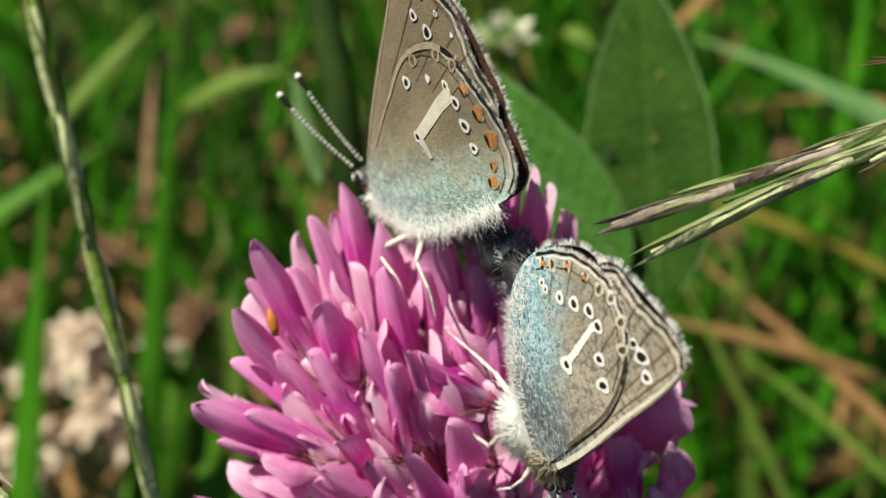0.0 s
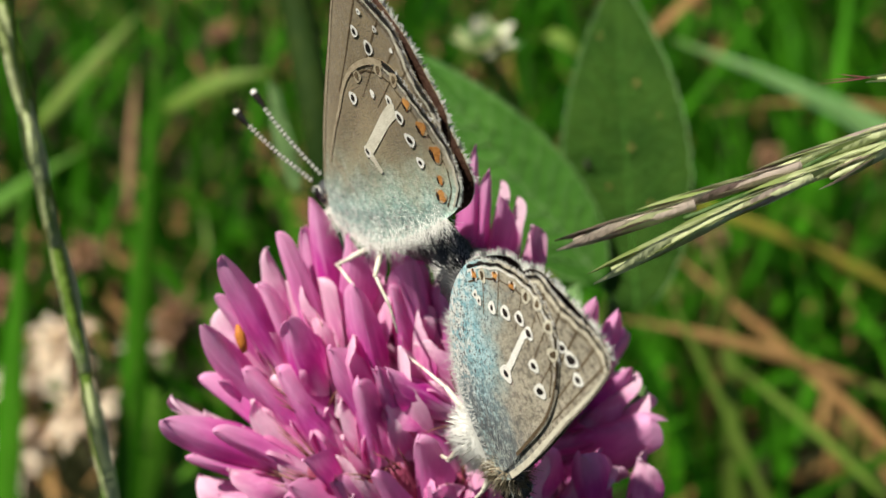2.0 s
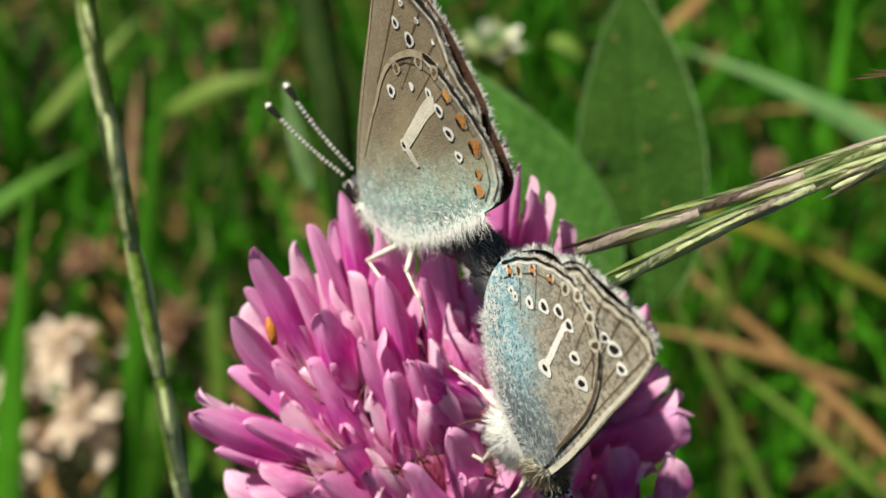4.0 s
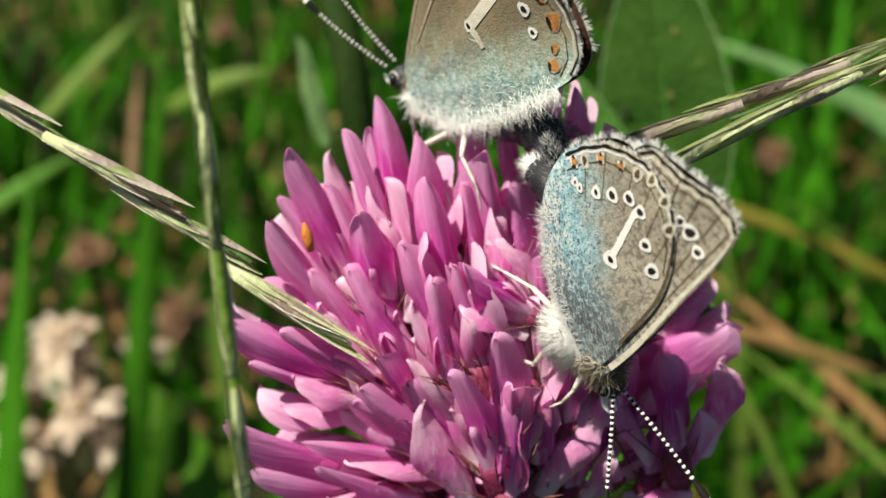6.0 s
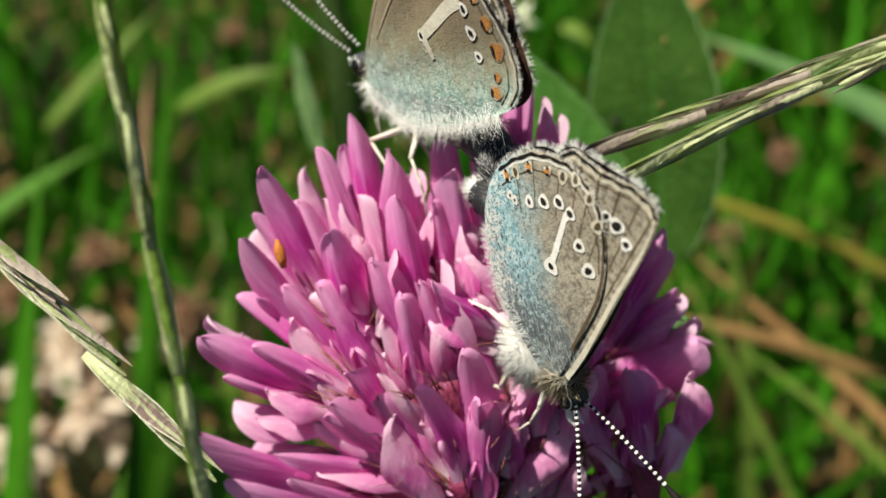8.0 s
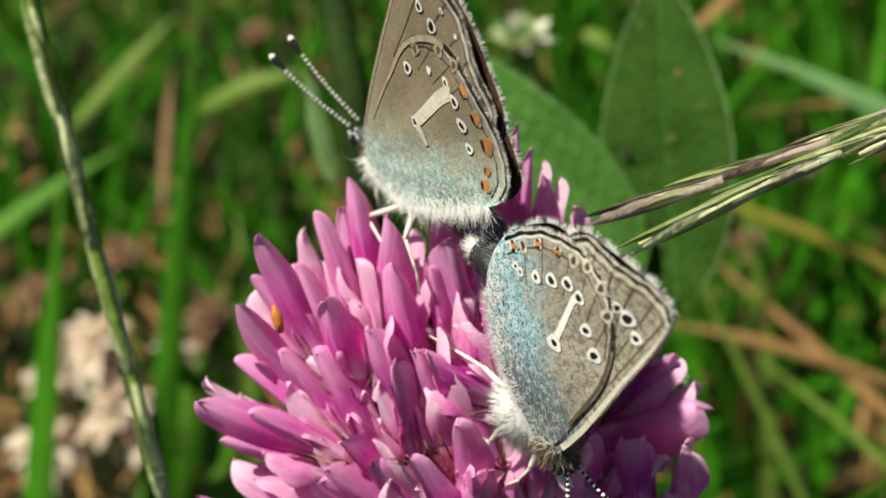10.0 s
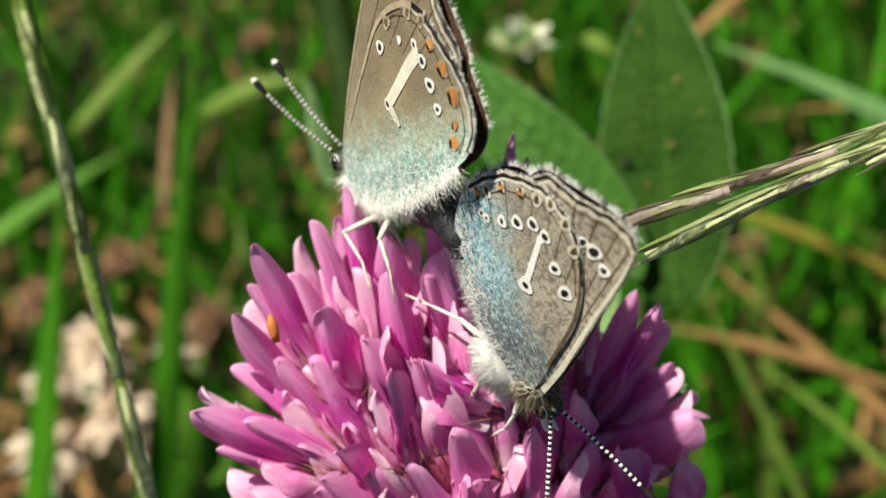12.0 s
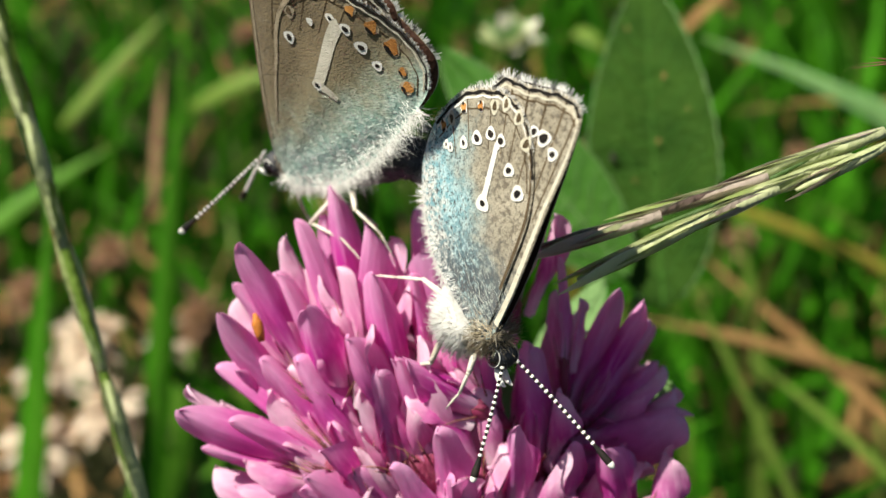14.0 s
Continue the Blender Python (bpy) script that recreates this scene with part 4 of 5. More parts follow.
def wing_markings(shape, hind, brown):
    """Eyespots, streak, orange lunules and margins of the hindwing's underside."""
    if brown:
        spots = [(-0.2, 8.8, 0.42, 0.2), (2.0, 9.9, 0.26, 0.0), (3.95, 10.2, 0.36, 0.15), (5.05, 9.55, 0.42, 0.21), (5.87, 8.32, 0.47, 0.21), (6.67, 7.07, 0.38, 0.15)]
        streak = [(1.0, 5.3), (2.2, 7.0), (3.3, 8.6), (4.5, 9.9)]
        orange = [(5.9, 10.8, 0.34, 0.4), (7.2, 9.75, 0.42, 0.5), (8.3, 8.45, 0.5, 0.56), (8.65, 6.8, 0.28, 0.3), (8.75, 5.75, 0.36, 0.5)]
        discal = (1.05, 5.45, 0.42, 0.18)
        lun_dark = [(0.5, 10.6), (2.9, 11.85), (4.6, 11.85)]
    else:
        spots = [(0.87, 8.65, 0.5, 0.24), (2.42, 8.77, 0.44, 0.2), (4.32, 9.0, 0.42, 0.23), (5.22, 8.36, 0.44, 0.24), (5.65, 7.15, 0.45, 0.22), (6.05, 5.95, 0.4, 0.15),
                 (6.55, 4.55, 0.3, 0.1), (6.95, 4.25, 0.3, 0.1)]
        streak = [(1.9, 5.4), (2.8, 6.6), (3.6, 7.6), (4.4, 8.6)]
        orange = [(8.15, 4.6, 0.3, 0.42), (7.9, 7.1, 0.3, 0.36), (7.15, 8.45, 0.26, 0.34)]
        discal = (1.95, 5.53, 0.62, 0.2)
        lun_dark = [(8.05, 5.6), (6.45, 9.5), (5.95, 10.55), (4.6, 11.1), (3.0, 10.8)]
    for i, (x, y, size, pupil) in enumerate(spots):
        shape.eyespot(hind, x, y, size, pupil, 20 * i, i)
    bag = Bag()
    shape.line_on(bag, streak, (0.40, 0.50) if brown else (0.24, 0.2), 0.06, 0, 8)
    rng = random.Random(14)
    if brown:
        shape.line_on(bag, [(0.8, 5.6), (1.7, 5.1), (2.4, 4.4)], (0.4, 0.2), 0.062, 0, 6)
        for i in range(26):
            k = rng.random()
            a, b = (Vector(streak[0]), Vector(streak[3])) if i < 20 else (Vector((1.0, 5.4)), Vector((2.4, 4.9)))
            p = a + (b - a) * k
            shape.disc(bag, p.x + rng.gauss(0, 0.1) - 0.15 * math.sin(k * 3), p.y + rng.gauss(0, 0.1) + 0.1 * math.sin(k * 3), rng.uniform(0.08, 0.2) + 0.1 * k * (i < 20), rng.uniform(0.12, 0.3), rng.uniform(0, 180), 0.058, 0, 0.25, i)
    else:
        for i in range(16):
            p = Vector(streak[0]) + (Vector(streak[3]) - Vector(streak[0])) * rng.random() ** 1.4
            shape.disc(bag, p.x + rng.gauss(0, 0.08), p.y + rng.gauss(0, 0.08), rng.uniform(0.1, 0.24), rng.uniform(0.14, 0.3), rng.uniform(0, 180), 0.058, 0, 0.3, i)
    bag.part("streak", [CREAM_SCALE if brown else WHITE_SCALE], hind, "pale streak across the wing")
    shape.eyespot(hind, *discal[:2], discal[2] * 0.9, discal[3], 60, 9)
    for x, y, rx, ry in orange:
        turn = math.degrees(math.atan2(y - 3, x)) - 90
        bag = Bag()
        if not brown:
            rx, ry = rx * 0.86, ry * 0.84
        shape.disc(bag, x, y, rx * 1.25, ry * 1.2, turn, 0.05, 2, 0.18, x)
        shape.disc(bag, x, y, rx, ry, turn, 0.07, 0, 0.22, y)
        d = Vector((x - shape.base.x, y - shape.base.y, 0)).normalized()
        shape.disc(bag, x - d.x * ry * 0.75, y - d.y * ry * 0.75, rx * 0.8, ry * 0.32, turn, 0.085, 1, 0.1, x)
        if not brown:
            shape.disc(bag, x + d.x * ry * 0.85, y + d.y * ry * 0.85, rx * 0.4, ry * 0.4, turn, 0.09, 1)
        bag.part("orange_spot", [ORANGE_SCALE, BLACK_SCALE, TAN_SCALE if brown else WHITE_SCALE], hind, "orange spot edged black and white")
    for x, y in lun_dark:
        turn = math.degrees(math.atan2(y - 3, x)) - 90
        bag = Bag()
        shape.disc(bag, x, y, 0.42, 0.48, turn, 0.05, 0, 0.15, x)
        shape.disc(bag, x, y, 0.2, 0.3, turn, 0.065, 1, 0.15, y)
        bag.part("lunule", [TAN_SCALE if brown else CREAM_SCALE, VEIN], hind)


def antenna(parent, root, length, seed):
    """A banded antenna along z from its root, with a dark club and a pale tip."""
    rng = random.Random(seed)
    bag = Bag()
    count, sides = 17, 8
    shaft = length * 0.80
    bend = lambda z: Vector((0.10 * math.sin(z * 0.35), -0.012 * z * z, z))
    stops, radii, pale = [], [], []
    for i in range(count):
        r = 0.09 + 0.02 * rng.random()
        for s, k, light in ((0.0, 0.95, 0), (0.4, 0.95, 1), (0.48, 1.35, 1), (0.66, 1.55, 1), (0.85, 1.2, 0)):
            stops.append(shaft * (i + s) / count)
            radii.append(r * k)
            pale.append(light)
    for s, r, light in ((0.0, 0.12, 0), (0.25, 0.2, 0), (0.5, 0.26, 0), (0.78, 0.26, 1), (0.9, 0.22, 1), (0.96, 0.16, 1), (1.0, 0.05, 1)):
        stops.append(shaft + length * 0.2 * s)
        radii.append(r)
        pale.append(light)
    v, f = tube([bend(z) for z in stops], radii, sides)
    bag.add(v, f)
    bag.slots = [pale[min(i // sides, len(pale) - 1)] for i in range(len(f))]
    ob = bag.part("antenna", [BLACK_SCALE, WHITE_SCALE], parent, "black and white banded antenna")
    ob.location = Vector(root) * MM
    return ob


def leg(parent, points, seed):
    """A jointed leg through hip, knee and foot, with short spines."""
    rng = random.Random(seed)
    bag = Bag()
    pts = [Vector(p) for p in points]
    for i in range(len(pts) - 1):
        r0, r1 = ((0.23, 0.16), (0.13, 0.10), (0.09, 0.05))[min(i, 2)]
        a, b = pts[i], pts[i + 1]
        v, f = tube([a, a + (b - a) * 0.3, a + (b - a) * 0.75, b], [r0 * 0.8, r0, (r0 + r1) / 2, r1], 8)
        bag.add(v, f)
        v, f = ball(b, (r1 * 1.1, r1 * 1.1, r1 * 1.1), 5, 7)
        bag.add(v, f)
        for _ in range(10):
            s = rng.random()
            way = (b - a).normalized() + Vector((rng.uniform(-1, 1), rng.uniform(-1, 1), rng.uniform(-1, 1))) * 0.8
            v, f = hair(a + (b - a) * s, way, 0.35, 0.025, rng)
            bag.add(v, f)
    bag.part("leg", [LEG], parent)


def coat(parent, name, centre, radii, axis, count, length, lean, material, seed, keep=None, width=0.02):
    """Hairs that stand on an ellipsoid and lean one way."""
    rng = random.Random(seed)
    a, b, c = frame_of(axis, (0, 1, 0.1))
    bag = Bag()
    lean = Vector(lean)
    while count:
        d = Vector((rng.gauss(0, 1), rng.gauss(0, 1), rng.gauss(0, 1))).normalized()
        p = Vector(centre) + a * d.x * radii[0] + b * d.y * radii[1] + c * d.z * radii[2]
        out = (a * d.x / radii[0] + b * d.y / radii[1] + c * d.z / radii[2]).normalized()
        count -= 1
        if keep and not keep(p):
            continue
        v, f = flat_hair(p - out * 0.1, out * 0.6 + lean + Vector((rng.uniform(-0.45, 0.45), rng.uniform(-0.45, 0.45), rng.uniform(-0.45, 0.45))), out, length * rng.uniform(0.5, 1.25), width * 1.4, rng)
        bag.add(v, f, 0, out)
    bag.part(name, [material], parent)


def butterfly(name, label, brown):
    """A blue butterfly at rest, wings closed over its back; x to the tail, y to the wing tips. Its seen side is +z (brown) or -z (grey)."""
    s = 1 if brown else -1
    bug = thing(name, label, "butterfly", "mating butterflies")
    bug.scale = (0.83,) * 3 if brown else (0.82,) * 3
    hind_line, fore_line = (BROWN_HIND, BROWN_FORE) if brown else (GREY_HIND, GREY_FORE)
    under = BROWN_UNDER if brown else GREY_UNDER
    shapes = {}
    for which, line, level, fore in (("hindwing", hind_line, 0.0, False), ("forewing", fore_line, -0.15 * s, True)):
        shape = WingShape(line, level, s)
        shapes[which] = shape
        ob = part_wing = shape.sheet(which, bug, under)
        if fore:
            spots = [(1.9, 12.9, 0.46, 0.27), (0.65, 13.6, 0.36, 0.17), (1.4, 15.1, 0.2, 0.07), (2.8, 14.4, 0.2, 0.08), (4.4, 13.6, 0.16, 0.0)] if brown else \
                    [(3.35, 11.65, 0.36, 0.2), (2.62, 12.08, 0.52, 0.3), (1.47, 12.2, 0.42, 0.2)]
            for i, (x, y, size, pupil) in enumerate(spots):
                shape.eyespot(ob, x, y, size, pupil, 15 * i, i + 20)
            shape.margin(ob, 6, 12, 0.16, 0.05 if brown else 0.1, BLACK_SCALE)
            shape.margin(ob, 6, 12, 0.48, 0.07, CREAM_SCALE, "pale_line")
            shape.margin(ob, 6, 12, 0.8, 0.06, VEIN, "scallop_line")
            shape.fringe(ob, 6, 12, 0.26, 31 + s, 0.75 if brown else 0.4)
            shape.veins(ob, [6.5, 7.5, 8.5, 9.5, 10.5], VEIN, 0.55, (0.04, 0.09))
            bag = Bag()
            edge = [p + (Vector((3, 6, 0)) - p).normalized() * 0.3 for p in shape.line[3:38:5]]
            shape.line_on(bag, [(p.x, p.y) for p in edge], (0.22, 0.06) if not brown else (0.08, 0.06), 0.04, 0, 5)
            bag.part("costal_edge", [TAN_SCALE if brown else CREAM_SCALE], ob)
        else:
            wing_markings(shape, ob, brown)
            last = 14 if brown else 13
            shape.margin(ob, 4, last, 0.2, 0.06 if brown else 0.1, BLACK_SCALE)
            shape.margin(ob, 4, last, 0.46, 0.07, WHITE_SCALE if not brown else CREAM_SCALE, "pale_line")
            shape.margin(ob, 4, last, 1.15, 0.05, VEIN, "scallop_line")
            shape.fringe(ob, 7 if brown else 5, last, 0.32, 33 + s, 0.7 if brown else 0.4)
            shape.veins(ob, [5.5, 7, 8.2] if brown else [5.5, 7, 8.2, 9.5, 11, 12], VEIN, 0.78 if brown else 0.76)
            # tan edge on the brown; on the grey a dark line paints the groove's shade
            bag = Bag()
            edge = [p + (Vector((3, 6, 0)) - p).normalized() * 0.22 for p in shape.line[4:40:4]]
            shape.line_on(bag, [(p.x, p.y) for p in edge], (0.09, 0.24) if brown else (0.11, 0.05), 0.05, 0, 5)
            bag.part("costal_edge", [TAN_SCALE if brown else VEIN], ob)
    # the far pair stands a little open
    for which, line, level, fore in (("forewing", fore_line, (-0.8 if brown else -0.6) * s, True), ("hindwing", hind_line, (-0.9 if brown else -0.75) * s, False)):
        shape = WingShape(line, level, -s, 0.15)
        ob = shape.sheet(which, bug, under)
        shape.fringe(ob, *((6, 12) if fore else (4, 13)), 0.6, 41 + s)
        pivot = Vector((line[0][0], line[0][1], 0)) * MM
        ob.matrix_local = (Matrix.Translation(pivot) @ Matrix.Rotation(radians(0.6 * s), 4, "X") @ Matrix.Rotation(radians((-1.0 if fore else 0.0) if brown else (-1.2 if fore else -0.6)), 4, "Z")
                           @ Matrix.Translation(-pivot))
    # body
    z = (-2.0 if brown else -1.45) * s
    at = lambda x, y, w=0.0: Vector((x, y, z + w))
    chest = at(-4.4, -2.7) if brown else at(-2.9, -1.9, -0.3)
    swell = (1.5, 1.6, 2.7) if brown else (1.5, 1.8, 2.0)
    v, f = ball(chest, swell, 12, 16, (1, 0.15, 0), (0, 1, 0))
    part("thorax", v, f, FUR_WHITE, bug)
    bend = spline([at(-2.5, -2.5), at(1.5, -1.9), at(4.6, -1.0), at(6.5, -1.4), at(7.5, -3.0)] if brown else
                  [at(-2.0, -0.8), at(1.5, 0.8), at(4.5, 1.3), at(7.0, 0.2), at(8.3, -1.0)], 5)
    n = len(bend)
    v, f = tube(bend, [(1.6 if brown else 1.35) * (1 - 0.1 * i / n) * (1 + 0.05 * math.sin(i * 1.9)) * (1 if i < n - 3 else 0.8) for i in range(n)], 14)
    part("abdomen", v, f, BODY, bug, "dark grey ringed abdomen")
    head = at(-7.6, -2.5, 1.0) if brown else at(-6.3, 0.2, -0.2)
    v, f = ball(head, (1.0, 1.05, 0.95), 10, 14, (1, 0.2, 0))
    skull = part("head", v, f, BODY, bug)
    for w in (-1, 1):
        c = head + Vector((-0.15, 0.1, 0.72 * w))
        v, f = ball(c, (0.52, 0.62, 0.42), 10, 14, (0, 0, w))
        part("eye", v, f, EYE, skull, "black compound eye ringed white")
        bag = Bag()
        ring = [c + Vector((0.56 * math.cos(t), 0.66 * math.sin(t), 0.06 * w)) for t in np.linspace(0, 2 * math.pi, 19)]
        v, f = tube(ring, 0.04, 6)
        bag.add(v, f)
        bag.part("eye_ring", [WHITE_SCALE], skull)
        v, f = tube(spline([head + Vector((-0.6, -0.5, 0.25 * w)), head + Vector((-1.4, -0.7, 0.3 * w)), head + Vector((-2.0, -0.4, 0.3 * w))], 4), [0.2, 0.2, 0.24, 0.24, 0.22, 0.2, 0.14, 0.1, 0.05], 7)
        part("palp", v, f, FUR_WHITE, skull)
    # fur
    coat(bug, "thorax_fur", chest, swell, (1, 0.15, 0), 5200, 1.1, (0.2, -0.3, 0.0), FUR_WHITE, 51 + s, lambda p: p.y < chest.y + 0.9 and (not brown or p.z - z < 1.5), 0.024)
    coat(bug, "collar_fur", (chest + head) / 2 + Vector((0, 0.3, 0)), (1.1, 1.2, 0.9), (1, 0.2, 0), 1000, 0.8, (-0.3, 0.1, 0.0), FUR_TAN, 53 + s)
    if not brown:
        coat(bug, "shoulder_fur", at(-4.9, 0.7, -0.5), (1.2, 1.2, 1.2), (1, 0.2, 0), 1500, 1.0, (0.1, 0.2, -0.2), FUR_TAN, 63)
    coat(bug, "abdomen_fur", bend[n // 2 + 2], (1.15, 1.2, 4.6), (1, 0.25, 0) if brown else (1, 0.0, 0), 1500, 0.55, (0.7, -0.2, 0.0), FUR_GREY, 55 + s)
    coat(bug, "tail_fur", bend[-1], (0.7, 0.7, 0.7), bend[-1] - bend[-3], 700, 0.9, (0.5, -0.5, 0.0), FUR_WHITE, 57 + s)
    coat(skull, "head_fur", head, (0.9, 0.9, 0.8), (1, 0.2, 0), 260, 0.6, (-0.4, 0.1, 0.0), FUR_GREY, 59 + s, lambda p: abs(p.z - z) < 0.55)
    rng = random.Random(61 + s)
    bag = Bag()
    shape = shapes["hindwing"]
    first = 15 * 6
    edge = shape.line[first:] + [shape.line[0]]
    for i in range(len(edge) - 1):
        d = edge[i + 1] - edge[i]
        out = Vector((d.y, -d.x, 0)).normalized()
        if out.dot(edge[i] - Vector((2, 6, 0))) < 0:
            out = -out
        for _ in range(60 if brown else 55):
            inward = rng.random() ** 2.5 * (1.1 if brown else 1.0)
            p = edge[i] + d * rng.random() - out * inward
            root = shape.lay(p.x, p.y, rng.uniform(-0.1, 0.03))
            way = out + Vector((rng.uniform(-0.4, 1.0), rng.uniform(-0.5, 0.4), rng.uniform(-0.3, 0.5) * s))
            v, f = flat_hair(root, way, (0, 0, s), rng.uniform(0.4, 1.2) * (1 + rng.random() ** 3) * (0.95 if brown else 0.58), 0.022, rng, 0.45)
            bag.add(v, f, 0, Vector((-0.2, 0.6, 0.75 * s)).normalized())
    lying = Bag()
    for _ in range(350 if brown else 600):
        if brown:
            p = Vector((rng.uniform(-5.5, 7.0), 0, 0))
            p.y = -3.2 + 0.55 * max(0, p.x + 1) + abs(rng.gauss(0, 1.7))
        else:
            p = Vector((-4.4 + abs(rng.gauss(0, 2.1)), 0.2 + rng.gauss(0.6, 1.6), 0))
        if not any(abs(p.x - q.x) < 1.2 and q.y > p.y for q in shape.line) or not any(abs(p.x - q.x) < 1.2 and q.y < p.y - 0.2 for q in shape.line):
            continue
        way = Vector((1, rng.uniform(-0.5, 0.35) + (0.45 if brown else 0.25), rng.uniform(0.02, 0.2) * s))
        v, f = flat_hair(shape.lay(p.x, p.y, 0.02), way, (0, 0, s), rng.uniform(0.5, 1.2), 0.014, rng, 0.2)
        lying.add(v, f, 1 if rng.random() < (0.42 if brown else 0.68) else 0, Vector((-0.2, 0.6, 0.75 * s)).normalized())
    lying.part("wing_hair", [FUR_PALE, FUR_GREY], bug, "fine pale and dark hairs lying on the wing")
    bag.part("inner_margin_fur", [FUR_WHITE], bug, "long white hairs along the wing's inner edge")
    return bug


def brown_butterfly():
    bug = butterfly("butterfly", "brown-winged butterfly with orange spots, mating on the clover", True)
    for i, pts in enumerate([[(-1.0, -3.6, 0.0), (-3.0, -5.4, 1.6), (-0.1, -6.3, 1.7), (1.2, -8.0, 1.7)],
                             [(0.6, -3.2, 0.0), (1.9, -3.6, 1.4), (3.9, -5.0, 1.7), (4.5, -6.9, 1.7)],
                             [(-5.4, -4.6, -0.6), (-7.2, -5.2, -1.4), (-7.2, -7.4, -1.6), (-6.6, -8.6, -1.6)],
                             [(-3.6, -5.0, -1.2), (-3.2, -6.6, -2.6), (-1.6, -8.6, -3.2)]]):
        leg(bug, pts, 70 + i)
    return bug, [antenna(bug, (-8.8, -1.7, -1.25), 8.3, 1), antenna(bug, (-8.8, -1.9, -0.45), 8.1, 2)]


def grey_butterfly():
    bug = butterfly("butterfly", "grey-winged butterfly with blue dusting, mating on the clover", False)
    for i, pts in enumerate([[(-0.8, -2.2, 0.4), (0.8, -3.2, 0.1), (2.2, -5.8, 0.1), (3.6, -8.4, 0.0)],
                             [(-3.2, -3.4, 0.2), (-4.4, -5.4, -0.1), (-3.8, -7.4, -0.1), (-3.2, -9.3, 0.0)],
                             [(-5.4, -1.4, 0.6), (-6.4, -2.3, 0.2), (-7.2, -3.8, 0.1), (-7.6, -5.6, 0.0)],
                             [(-3.4, -2.4, 1.2), (-3.2, -4.4, 2.4), (-2.2, -6.0, 2.8)]]):
        leg(bug, pts, 80 + i)
    return bug, [antenna(bug, (-6.7, 0.8, 0.9), 8.0, 3), antenna(bug, (-6.9, 0.9, 1.6), 9.1, 4)]


# ---- the place ----
ground_sheet()
meadow("meadow_grass", 3400, 95, 1500, 160, 21, "dense green meadow grass with some dry blades", (0.86, 0.12))
meadow_round()
thatch()
clover_leaves()
clover_flower()
flower_bud()
side_spike = grass_spikes()
front_spike = front_stem()
wind_spike = swaying_spike()
for i, (root, tip, width, sag, material, label) in enumerate([
        ((190, 60, 10), (47, 139, 148), 4.6, 36, BLADE_COOL, "broad light green grass blade"),
        ((200, 165, 20), (66, 163, 116), 1.5, 37, STRAW, "orange-brown dry grass blade"),
        ((130, 80, 50), (50, 150, 96), 1.4, 3, STRAW, "long tan dry grass blade"),
        ((120, 112, 70), (46, 128, 88), 0.9, 2, BLADE_LIGHT, "narrow yellow-green grass blade"),
        ((66, 56, 86), (36, 86, 139), 0.8, 2, BLADE_LIGHT, "thin bright green grass blade"),
        ((-68, 40, 5), (-52, 158, 164), 2.9, 3, BLADE, "olive green upright grass stem"),
        ((-96, 174, 108), (-69, 191, 132), 2.0, 0, BLADE_LIGHT, "pale green slanting grass blade"),
        ((-64, 176, 112), (-36, 175, 124), 2.2, 2, BLADE_LIGHT, "pale green slanting grass blade"),
        ((-130, 140, 80), (-80, 171, 107), 2.4, 3, BLADE_MID, "pale green slanting grass blade"),
        ((-82, 45, 40), (-74, 116, 138), 3.0, 2, BLADE, "dark green upright grass blade"),
        ((90, 102, 92), (37, 109, 104), 1.2, 2, STRAW, "short tan dry grass blade"),
        ((32, 128, 60), (17, 157, 141), 2.2, 2, BLADE_YELLOW, "yellowing upright grass blade"),
        ((117, 136, 84), (40, 147, 112), 1.3, 3, BLADE_YELLOW, "yellow-green slanting grass blade"),
        ((84, 70, 94), (54, 93, 110), 1.0, 1, BLADE_LIGHT, "bright green slanting grass blade"),
        ((-65.0, 79.0, 53.7), (-57.1, 122.5, 83.4), 6.0, 3, BLADE_MID, "broad green grass blade"),
        ((-43.9, 82.6, 48.5), (-57.6, 117.8, 74.0), 5.0, 3, BLADE_MID, "broad green grass blade"),
        ((24.6, 144.4, 148.8), (30.9, 138.9, 146.7), 1.6, 1, BLADE_LIGHT, "short pale green grass tip"),
        ((-65.6, 138.7, 107.4), (-66.0, 166.6, 130.1), 1.2, 1, DRIED_BROWN, "dark brown dry grass stalk"),
        ((49, 158, 142), (66, 172, 150), 1.2, 1, STRAW, "short reddish dry grass stalk")]):
    grass_plant(root, tip, width, sag, material, label, 90 + i)
for i, (x, y, z, size, pale) in enumerate([(-78, 117, 89, 6.3, True),
                                           (-73, 106, 81, 5.6, True),
                                           (-86, 100, 74, 6.2, True),
                                           (-53, 119, 95, 4.2, False),
                                           (-60, 114, 91, 3.6, True),
                                           (-74, 131, 103, 3.6, False),
                                           (-91, 123, 97, 4.2, False),
                                           (-66, 103, 75, 4, True),
                                           (-88, 113, 82, 4, True),
                                           (-49, 181, 131, 2.6, False), (81, 159, 110, 2.8, False), (67, 147, 95, 3.2, False)]):
    dried_clover(x, y, z, size, pale, 110 + i)
brown_bug, brown_feelers = brown_butterfly()
grey_bug, grey_feelers = grey_butterfly()

